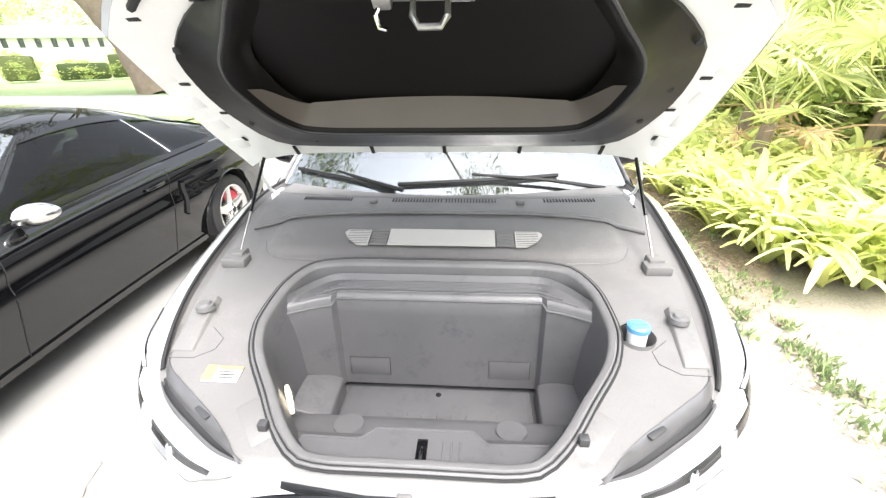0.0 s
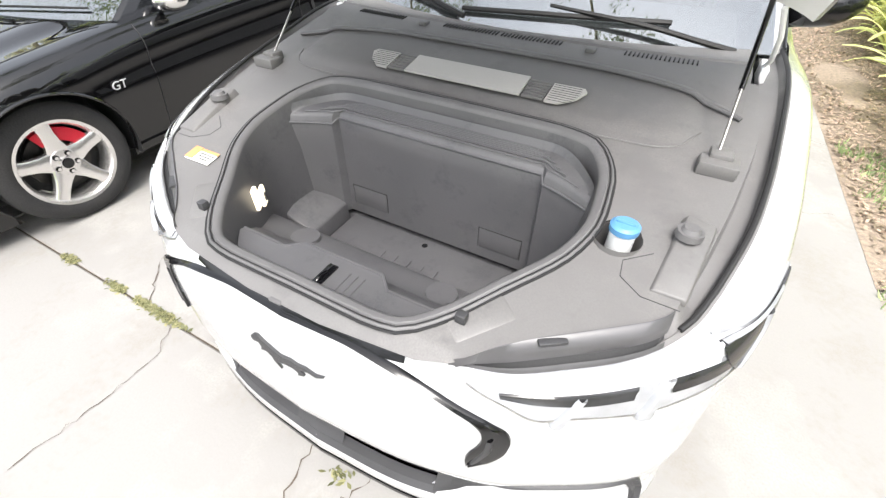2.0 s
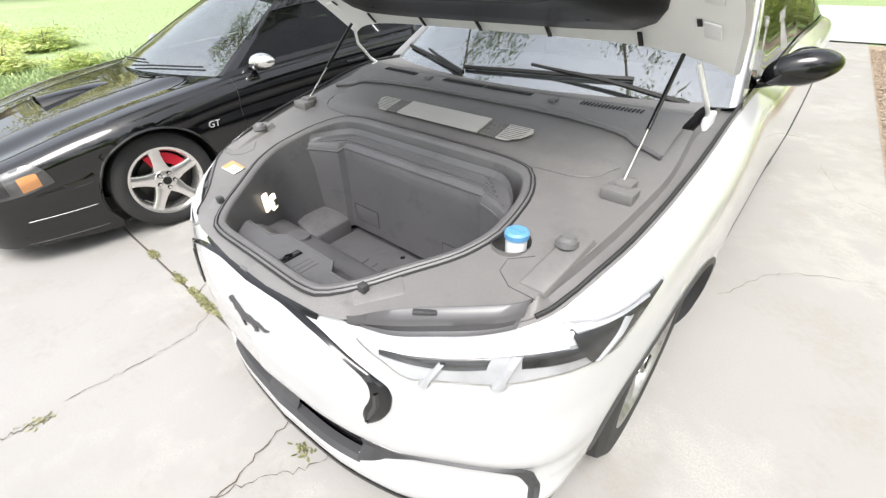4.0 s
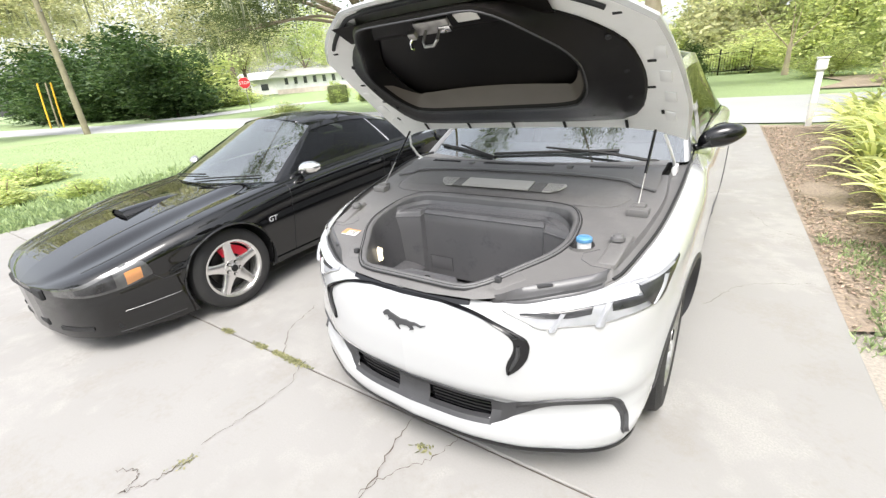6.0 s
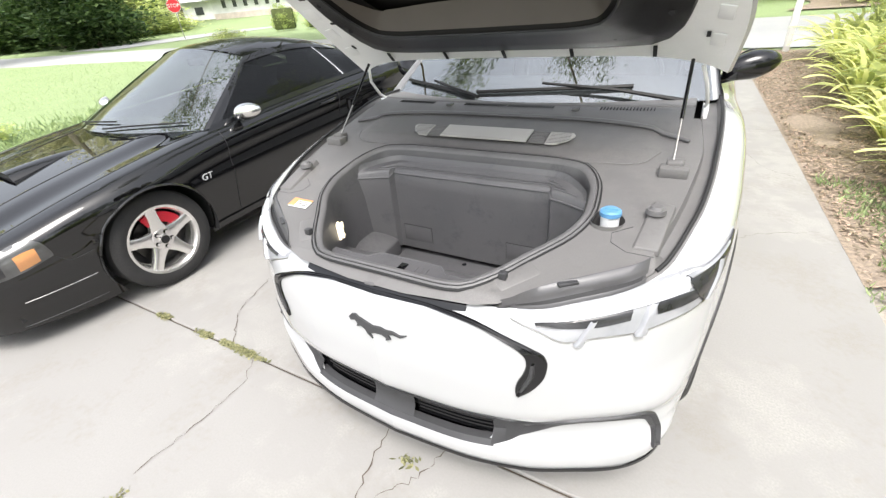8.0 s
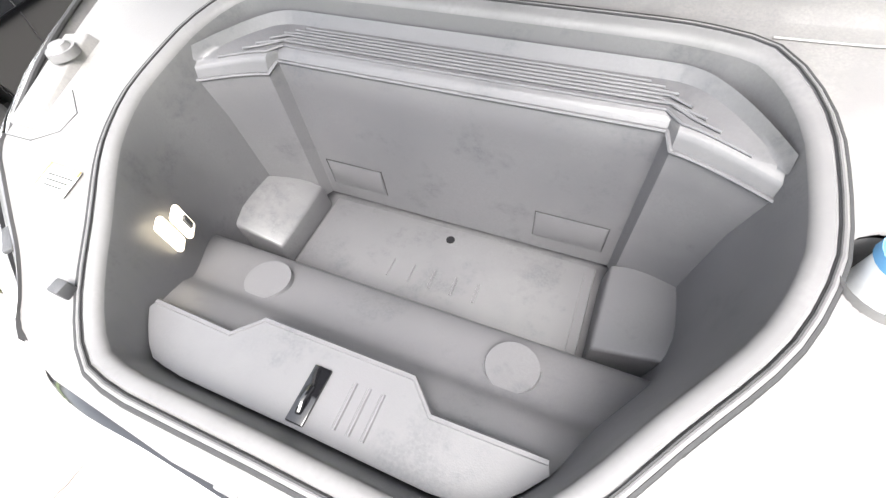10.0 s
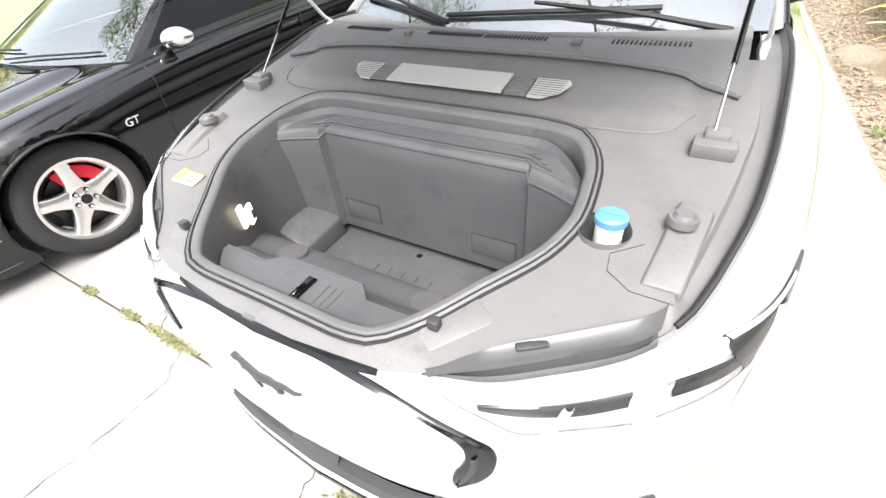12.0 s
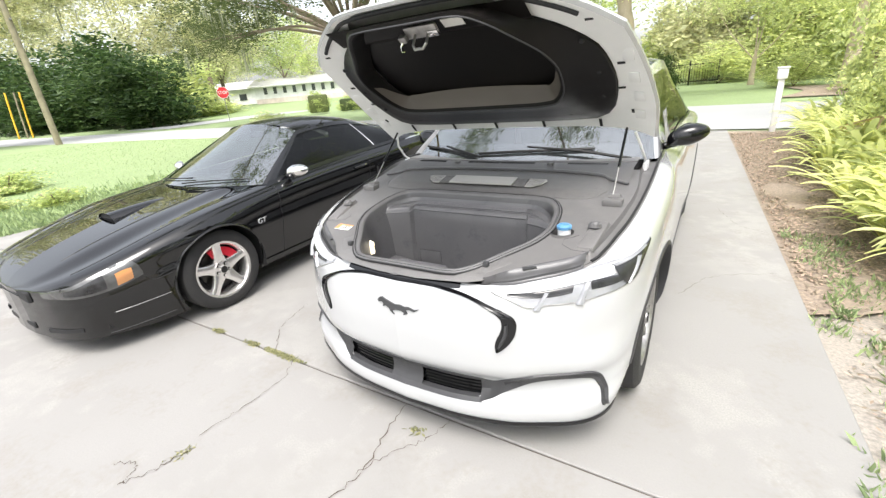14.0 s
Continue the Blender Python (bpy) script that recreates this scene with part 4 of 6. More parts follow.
for x0, x1 in ((-.60, -.40), (-.22, -.02), (.0, .20), (.40, .60)):
    slots = [box(x, 1.168 + .06 * x * x, 1.0605, .004, .034, .005, .001) for x in lin(x0, x1, 16)]
    part("cowl_grille", join(*slots), M_RUBBER, car, "dark slotted cowl grille")


def screen(s, t, out=0.0):
    """The windscreen: s from -1 to 1 across, t up it."""
    x = (.80 - .17 * t) * s
    y = 1.25 + .20 * s * s + t * (.86 - .08 * s * s)
    z = 1.052 - .01 * s * s + t * .515 - .03 * t * s * s + .03 * t * (1 - t)
    return Vector((x, y - out * .5, z + out * .86))


part("windscreen", thick(sheet(screen, 40, 20, -1, 1, 0, 1), .005), M_GLASS, car, "clear windscreen mirroring trees").visible_shadow = False
for blade, arm in (([(-.95, .10), (-.66, .075), (-.30, .025)], [(-.24, .005), (-.42, .045), (-.66, .095)]), ([(-.28, .05), (.12, .075), (.62, .09)], [(.86, -.02), (.50, .06), (.13, .10)])):
    w = part("wiper", tube([screen(x, t, .012) for x, t in [tuple(p) for p in spline(blade, 18)]], .009, 6), M_WIPER, car, "black windscreen wiper")
    part("wiper_arm", tube([screen(x, t, .026) for x, t in [tuple(p) for p in spline(arm, 18)]], .010, 6, .006), M_WIPER, w)

# roof, pillars, side glass
def roof(s, t):
    a = screen(s, 1)
    y = a.y + t * (4.15 - a.y)
    w = curve((0, .63), (.3, .645), (.7, .60), (1, .52))(t)
    z = curve((0, 1.567), (.25, 1.612), (.5, 1.60), (.8, 1.50), (1, 1.36))(t)
    return Vector((w * s, y, z - .03 * s * s - .02 * s ** 8))
part("roof", thick(sheet(roof, 24, 30, -1, 1, 0, 1), .02), M_GLOSS_BLACK, car, "dark glass roof")


def flank(t, k):
    """Side of the cabin, from the belt (k = 0) to the roof rail (k = 1), t from windscreen to tail."""
    r = roof(1, max(t, 0))
    y_b = 1.42 + t * (4.45 - 1.42)
    low = Vector((body(u_of(y=y_b), 1).x - .005, y_b, top_side(y_b)))
    q = low.lerp(r, k)
    return q + Vector((.045 * k * (1 - k), 0, .02 * k * (1 - k)))
for sgn in (1, -1):
    fix = (lambda b: b) if sgn > 0 else mirrored
    part("roof_rail", fix(sheet(flank, 40, 4, 0, 1, .86, 1.0)), M_WHITE, car)
    part("pillar", fix(grid([[screen(1, k).lerp(flank(.02 + .02 * (1 - k), k), f) + Vector((.012 * math.sin(f * math.pi), 0, 0)) for f in lin(0, 1, 5)] for k in lin(0, 1, 14)])), M_WHITE, car)
    for a, b in ((.035, .40), (.43, .70), (.73, .90)):
        part("side_window", fix(thick(sheet(flank, 20, 10, a, b, .05, .86), .005)), M_TINT, car, "tinted side window")
    for a, b in ((.0, .035), (.40, .43), (.70, .73), (.90, 1.0)):
        part("window_post", fix(sheet(flank, 4, 10, a, b, 0, .87)), M_GLOSS_BLACK if a > .0 else M_WHITE, car)
    part("belt_trim", fix(sheet(lambda t, k: flank(t, k) + Vector((.006, 0, 0)), 40, 2, .0, .92, .0, .05)), M_GLOSS_BLACK, car, "black belt trim")
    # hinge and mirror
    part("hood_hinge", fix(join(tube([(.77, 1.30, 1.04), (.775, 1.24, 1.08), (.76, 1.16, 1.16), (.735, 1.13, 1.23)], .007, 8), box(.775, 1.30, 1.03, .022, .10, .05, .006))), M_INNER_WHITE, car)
    mir = bmesh.new()
    bmesh.ops.create_uvsphere(mir, u_segments=24, v_segments=16, radius=1)
    for v in mir.verts:
        x, y, z = v.co
        z = math.copysign(abs(z) ** .75, z) * (.072 if z > 0 else .052)
        y = math.copysign(abs(y) ** .8, y) * (.085 if y < 0 else .03)
        v.co = Vector((.935 + math.copysign(abs(x) ** .85, x) * .112, 1.83 + y + .035 * x, 1.11 + z * (1 - .38 * max(0, x) ** 2 - .12 * max(0, -x)) + .022 * x))
    mirror = part("door_mirror", fix(mir), M_GLOSS_BLACK, car, "gloss black door mirror")
    part("mirror_arm", fix(tube([(.80, 1.80, 1.05), (.85, 1.82, 1.065), (.90, 1.83, 1.075)], .022, 10)), M_GLOSS_BLACK, mirror)
    part("mirror_glass", fix(disc((.935, 1.862, 1.115), (0, 1, 0), .07, .004)), M_CHROME, mirror)
part("tailgate", grid([[roof(s, 1).lerp(Vector((s * .78, 4.62, 1.02)), k) for k in lin(0, 1, 8)] for s in lin(-1, 1, 20)]), M_GLOSS_BLACK, car)
part("rear_deck", grid([[Vector((s * .78, 4.62, 1.02)).lerp(Vector((s * .88, 4.58, .92)), k) for k in lin(0, 1, 3)] for s in lin(-1, 1, 20)]), M_WHITE, car)
part("underbody", box(0, 2.35, .30, 1.18, 4.1, .16), M_RUBBER, car)
# cabin
part("dashboard", join(box(0, 1.72, .98, 1.4, .5, .14, .04), box(0, 1.95, 1.12, .36, .03, .22, .01)), M_CABIN, car)
for sx in (.37, -.37):
    seat = part("seat", box(sx, 2.6, .72, .5, .5, .18, .06), M_SEAT, car)
    part("seat_back", box(sx, 2.88, 1.0, .48, .14, .62, .05, Matrix.Rotation(radians(-14), 4, "X")), M_SEAT, seat)
    part("headrest", box(sx, 2.97, 1.36, .26, .09, .17, .03), M_SEAT, seat)
part("cabin_floor", box(0, 2.7, .5, 1.6, 3.2, .08), M_CABIN, car)
steer = [(.37 + .18 * math.cos(a), 2.1 + .06 * math.sin(a), 1.0 + .17 * math.sin(a)) for a in lin(0, 2 * math.pi, 28)]
part("steering_wheel", tube(steer, .014, 8, cap=False), M_CABIN, car)

# ---- raised hood ----
HINGE = Vector((0, 1.33, 1.06))
OPEN = Matrix.Translation(HINGE + Vector((0, .02, .055))) @ Matrix.Rotation(radians(-45.5), 4, "X") @ Matrix.Translation(-HINGE)
hood_top = curve((.02, .775), (.08, .82), (.2, .868), (.4, .925), (.7, .99), (1.0, 1.035), (1.33, 1.06))
hood_y0 = curve((0, .065), (.2, .070), (.34, .085), (.45, .135), (.6, .228), (.70, .318), (.74, .375), (.80, .47))


hood_w = curve((.325, .745), (.42, .768), (.52, .79), (.75, .825), (.93, .84), (1.2, .825))


def hood_pt(s, t, drop=0.0, draw=0.0):
    """s across (-1..1), t from the front edge to the rear edge; drop: below the skin; draw: in from the edge."""
    y0 = hood_y0(abs(s) * .74) + draw
    y1 = 1.085 - draw * .3 + .09 * abs(s) ** 7
    y = y0 + (y1 - y0) * t
    x = s * (hood_w(max(y, .325)) - draw)
    return Vector((x, y, hood_top(y) - .018 * s ** 4 - drop))


hood = thing("hood", "raised white hood with a black plastic liner underneath", "car hood")
hood.matrix_basis = OPEN
part("outer_skin", sheet(lambda s, t: hood_pt(s, t), 48, 40, -1, 1, 0, 1), M_WHITE, hood)
part("hood_edge", grid([[hood_pt(s, t), hood_pt(s, t, .012), hood_pt(s, t, .022, .012)] for s, t in [(x, 0) for x in lin(-1, 1, 48)]]), M_WHITE, hood)
for sgn in (1, -1):
    part("hood_edge", grid([[hood_pt(sgn, t), hood_pt(sgn, t, .012), hood_pt(sgn, t, .022, .012)] for t in lin(0, 1, 40)]), M_WHITE, hood)
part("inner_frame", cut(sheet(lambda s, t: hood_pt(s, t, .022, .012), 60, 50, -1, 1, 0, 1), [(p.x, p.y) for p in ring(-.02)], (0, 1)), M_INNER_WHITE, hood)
liner_half = spline([(0, .16), (.30, .165), (.42, .25), (.56, .36), (.66, .50), (.69, .70), (.66, .90), (.58, 1.0), (.3, 1.02), (0, 1.02)], 30)
LINER = [(p.x, p.y) for p in liner_half] + [(-p.x, p.y) for p in liner_half[-2:0:-1]]


def under(x, y, drop):
    s = min(abs(x) / .79, 1)
    return Vector((x, y, hood_top(y) - .018 * s ** 4 - drop))


lin_rows = []
ringpts = [(p.x, p.y) for p in ring(0.0)]
n = len(RIM)
# liner flange from its edge to the well's rim, then the well
def near_edge(p):
    """The liner's edge point in the direction of p from the middle."""
    c = Vector((0, .52))
    best, q = -2, None
    d = (Vector(p) - c).normalized()
    for e in LINER:
        k = (Vector(e) - c).normalized().dot(d)
        if k > best:
            best, q = k, e
    return Vector(q)
edge = [near_edge(p) for p in ringpts]
lin_rows.append([under(e.x, e.y, .024) for e in edge])
for f, dr in ((0.04, .036), (.3, .050), (.7, .075), (1.0, .095)):
    lin_rows.append([under(*(e.lerp(Vector(p), f)), dr) for e, p in zip(edge, ringpts)])
for ins, dr in ((.010, .105), (.020, .106), (.030, .098), (.045, .060), (.065, .030)):
    lin_rows.append([under(q.x, q.y, dr) for q in ring(ins)])
liner = grid(lin_rows, close=True)
def well_drop(x, y):
    front = min(max((.285 - y) / .02, 0), 1)
    return .016 + .028 * front
wf = grid([[under(x, y, well_drop(x, y)) for x in lin(-.46, .46, 30)] for y in lin(.15, .745, 36)])
panel = part("hood_liner", join(liner, wf), M_LINER, hood, "black moulded plastic hood liner")
# the well's back faces the sky: its brightness is painted by a lighter material
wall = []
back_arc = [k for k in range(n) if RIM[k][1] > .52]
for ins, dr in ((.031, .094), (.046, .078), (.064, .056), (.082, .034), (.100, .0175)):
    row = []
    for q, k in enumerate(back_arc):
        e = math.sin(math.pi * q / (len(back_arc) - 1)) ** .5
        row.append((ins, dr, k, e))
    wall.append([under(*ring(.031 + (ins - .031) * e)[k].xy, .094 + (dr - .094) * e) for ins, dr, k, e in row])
part("well_back", grid(wall), M_LINER_LIT, panel, "back of the liner well, coloured lighter for the sky light on it")
part("well_bead", tube([under(q.x, q.y, .107) for q in ring(.014)] + [under(ring(.014)[0].x, ring(.014)[0].y, .107)], .004, 6, cap=False), M_DARK_PLASTIC, panel)
for x in (-.57, -.275, 0, .28, .575):
    part("liner_clip", box(x, 1.035, under(x, 1.035, .034).z, .014, .055, .006, .002), M_RUBBER, hood)
striker = part("hood_striker", join(tube([(.0, .21, .80), (.0, .225, .745), (.012, .232, .728), (.05, .232, .728), (.062, .225, .745), (.062, .21, .80)], .0065, 8), box(.03, .205, .795, .15, .055, .018, .006), box(-.055, .215, .778, .035, .03, .03, .006)), M_STEEL, hood, "steel hood striker")
part("safety_hook", join(tube([(-.06, .22, .775), (-.068, .232, .755), (-.06, .242, .738), (-.046, .24, .732)], .006, 8, .004)), M_CHROME, striker)
part("latch_plate", box(.085, .215, .785, .05, .028, .012, .004), M_CHROME, striker)
for sgn in (1, -1):
    for x, y, dx, dy in ((.70, .77, .03, .012), (.715, .60, .03, .012), (.64, .33, .03, .012), (.73, .95, .012, .03)):
        part("frame_slot", box(x * sgn, y, under(x, y, .024).z, dx, dy, .004, .001, Matrix.Rotation(radians(12), 4, "X")), M_RUBBER, hood)
    for x, y in ((.755, .70), (.765, .84), (.745, .55), (.76, .98)):
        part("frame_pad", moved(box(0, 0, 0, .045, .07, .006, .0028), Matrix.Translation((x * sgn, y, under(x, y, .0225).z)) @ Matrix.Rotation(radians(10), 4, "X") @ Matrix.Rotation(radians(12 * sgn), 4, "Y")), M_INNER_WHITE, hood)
    for x, y in ((.60, .42), (.63, .62), (.62, .80), (.45, .93)):
        part("liner_bolt", disc(under(x * sgn, y, .048), (0, 0, -1), .011, .006, .008, 12), M_RUBBER, hood)
part("front_seal", tube([hood_pt(s, 0, .026, .035) for s in lin(-.86, .86, 50)], .009, 6), M_RUBBER, hood, "black rubber front seal")
part("hood_label", box(.16, .212, under(.16, .212, .048).z, .09, .045, .003, 0, Matrix.Rotation(radians(15), 4, "X")), M_PAPER, hood, "white paper label")

# ---- black coupe ----
coupe = thing("coupe", "glossy black two-door sports coupe parked on the driveway", "car", at=pose(-2.97, .44, 0))
c_w = curve((-.99, .18), (-.98, .34), (-.955, .48), (-.91, .62), (-.83, .755), (-.66, .845), (-.4, .905), (0, .945), (.6, .93), (1.2, .915), (2.2, .925), (2.6, .94), (3.1, .90), (3.5, .82), (3.62, .70))
c_sh = curve((-.99, .49), (-.88, .555), (-.6, .635), (-.3, .715), (0, .775), (.45, .825), (.8, .855), (2.2, .93), (2.8, .95), (3.3, .95), (3.62, .90))
c_ct = curve((-.99, .50), (-.92, .56), (-.7, .655), (-.3, .755), (.2, .84), (.70, .905), (1.2, .91), (2.6, .96), (3.3, .975), (3.62, .92))
c_bt = curve((-.99, .15), (-.6, .12), (-.35, .10), (.5, .19), (2.2, .19), (3.62, .24))


def coupe_pt(y, k):
    """k: 0 sill, .5 shoulder, 1 centre line."""
    w, sh, ct, bt = c_w(y), c_sh(y), c_ct(y), c_bt(y)
    if k <= .5:
        f = k / .5
        x = w * curve((0, .885), (.12, .91), (.25, .93), (.45, .965), (.60, .985), (.68, .975), (.80, .995), (.90, .98), (1, .93))(f)
        z = bt + (sh - bt) * curve((0, 0), (.12, .1), (.5, .5), (.9, .93), (1, 1))(f)
        x += .022 * (math.exp(-((y - .03) / .42) ** 2) + .8 * math.exp(-((y - 2.59) / .5) ** 2)) * math.exp(-((z - .64) / .10) ** 2)
        return Vector((x, y, z))
    f = (k - .5) / .5
    x = w * .93 * (1 - f)
    hood = y < .75
    z = sh + (ct - sh) * curve((0, 0), (.12, .25), (.25, .22), (.45, .8), (1, 1))(f)
    return Vector((x, y, z))


ys = lin(-.99, 3.62, 134)
for sgn in (1, -1):
    fix = (lambda b: b) if sgn > 0 else mirrored
    bm = grid([[coupe_pt(y, k) for k in lin(0, 1, 48)] for y in ys])
    bm = cut(bm, arch_poly(.03, .362, .315), (1, 2), lambda c: c.x > .5 and c.z < .75)
    bm = cut(bm, arch_poly(2.59, .362, .325), (1, 2), lambda c: c.x > .5 and c.z < .75)
    part("body_side", fix(bm), M_BLACK_PAINT, coupe)
    for cy in (.03, 2.59):
        well = grid([[(.60, cy + .37 * math.cos(a), .32 + .37 * math.sin(a)), (.90, cy + .37 * math.cos(a), .32 + .37 * math.sin(a))] for a in lin(-.3, math.pi + .3, 24)])
        part("wheel_well", fix(join(well, box(.6, cy, .42, .02, .76, .5))), M_RUBBER, coupe)
    part("nose_cap", fix(grid([[coupe_pt(-.99, k), Vector((0, -.996, coupe_pt(-.99, k).z))] for k in lin(0, 1, 20)])), M_BLACK_PAINT, coupe)
    part("tail_cap", fix(grid([[coupe_pt(3.62, k), Vector((0, 3.63, coupe_pt(3.62, k).z))] for k in lin(0, 1, 20)])), M_BLACK_PAINT, coupe)
for x, y in ((.775, .03), (.785, 2.59)):
    make_wheel(coupe, pose(x, y, .318), .318, .235, .222, 5, M_ALLOY, True, True)
    make_wheel(coupe, pose(-x, y, .318, 0, 0, 180), .318, .235, .222, 5, M_ALLOY, True, True)


def c_screen(s, t, out=0):
    x = (.79 - .24 * t) * s
    y = .31 + .29 * s * s + t * (.86 - .19 * s * s)
    z = .878 - .02 * s * s + t * .432 - .062 * t * s * s + .03 * t * (1 - t)
    return Vector((x, y - .4 * out, z + .9 * out))


def c_roof(s, t):
    a = c_screen(s, 1)
    y = a.y + t * (2.36 - a.y)
    w = .55 + .01 * math.sin(t * 3)
    z = 1.308 + .048 * math.sin(math.pi * t) - .085 * t * t
    return Vector((w * s, y, z - .05 * s * s - .03 * s ** 6))


def c_rear(s, t):
    a = c_roof(s, 1)
    b = Vector((.70 * s, 2.98 + .02 * s * s, .958))
    return a.lerp(b, t) + Vector((0, 0, .03 * math.sin(math.pi * t)))


part("windscreen", thick(sheet(c_screen, 30, 16, -1, 1, 0, 1), .005), M_GLASS, coupe, "clear windscreen mirroring sky").visible_shadow = False
part("roof", sheet(c_roof, 24, 20, -1, 1, 0, 1), M_BLACK_PAINT, coupe)
part("rear_window", thick(sheet(c_rear, 24, 12, -1, 1, 0, 1), .005), M_TINT, coupe)


def c_flank(t, k):
    """t from the windscreen's foot to the tail of the cabin."""
    yb = .60 + t * (2.95 - .60)
    low = coupe_pt(yb, .5) + Vector((-.03, 0, .012))
    up = c_roof(1, t * 1.0) if t < .999 else c_roof(1, 1)
    yt = c_screen(1, 1).y + t * (2.36 - c_screen(1, 1).y)
    up = Vector((up.x, yt, c_roof(1, t).z))
    return low.lerp(up, k) + Vector((.04 * k * (1 - k), 0, .02 * k * (1 - k)))


for sgn in (1, -1):
    fix = (lambda b: b) if sgn > 0 else mirrored
    part("roof_rail", fix(sheet(c_flank, 30, 3, 0, 1, .88, 1)), M_BLACK_PAINT, coupe)
    part("pillar", fix(grid([[c_screen(1, k).lerp(c_flank(.03 * (1 - k) + .02, k), f) + Vector((.012 * math.sin(math.pi * f), 0, 0)) for f in lin(0, 1, 5)] for k in lin(0, 1, 14)])), M_BLACK_PAINT, coupe)
    part("door_window", fix(thick(sheet(c_flank, 20, 10, .04, .62, .06, .88), .005)), M_TINT, coupe, "dark tinted door window")
    part("quarter_window", fix(thick(sheet(c_flank, 14, 10, .655, .86, .06, .80), .005)), M_TINT, coupe)
    for a, b, m in ((.0, .04, M_BLACK_PAINT), (.62, .655, M_GLOSS_BLACK), (.86, 1.0, M_BLACK_PAINT)):
        part("window_post", fix(sheet(c_flank, 5, 10, a, b, 0, .9)), m, coupe)
    part("post_trim", fix(sheet(lambda t, k: c_flank(t, k) + Vector((.004, 0, .001)), 2, 10, .630, .638, .07, .88)), M_GREY_CAR, coupe, "thin bright window post trim")
    part("window_trim", fix(tube([c_flank(t, .885) + Vector((.006, 0, 0)) for t in lin(.03, .62, 20)], .004, 6)), M_GLOSS_BLACK, coupe, "black window trim")
    part("belt_line", fix(sheet(lambda t, k: c_flank(t, k) + Vector((.004, 0, 0)), 30, 2, 0, .87, -.02, .07)), M_GLOSS_BLACK, coupe)
    mir = bmesh.new()
    bmesh.ops.create_uvsphere(mir, u_segments=20, v_segments=14, radius=1)
    for v in mir.verts:
        x, y, z = v.co
        v.co = Vector((.955 + x * .10, .87 + y * (.075 if y < 0 else .03) + .03 * x, .925 + z * .058 * (1 - .2 * x) + .012 * x))
    mirror = part("door_mirror", fix(mir), M_CHROME, coupe, "chrome door mirror")
    part("mirror_arm", fix(tube([(.84, .84, .885), (.90, .86, .90)], .02, 8)), M_BLACK_PAINT, mirror)


def coupe_on(y, z, out=0.0):
    """A point of the coupe's side at (y, z), standing out by out."""
    lo_k, hi_k = 0.0, .5
    for _ in range(22):
        m = (lo_k + hi_k) / 2
        lo_k, hi_k = (m, hi_k) if coupe_pt(y, m).z < z else (lo_k, m)
    p = coupe_pt(y, lo_k)
    q = coupe_pt(y + .02, lo_k) - coupe_pt(y - .02, lo_k)
    nrm = Vector((q.y, -q.x, 0)).normalized()
    return p + nrm * out


def c_patch(ys_, lo_z, hi_z, out, n=6):
    rows = []
    for y in ys_:
        a, b = lo_z(y), hi_z(y)
        rows.append([coupe_on(y, a, -.004)] + [coupe_on(y, a + (b - a) * j / n, out) for j in range(n + 1)] + [coupe_on(y, b, -.004)])
    return grid([rows[0]] + rows)


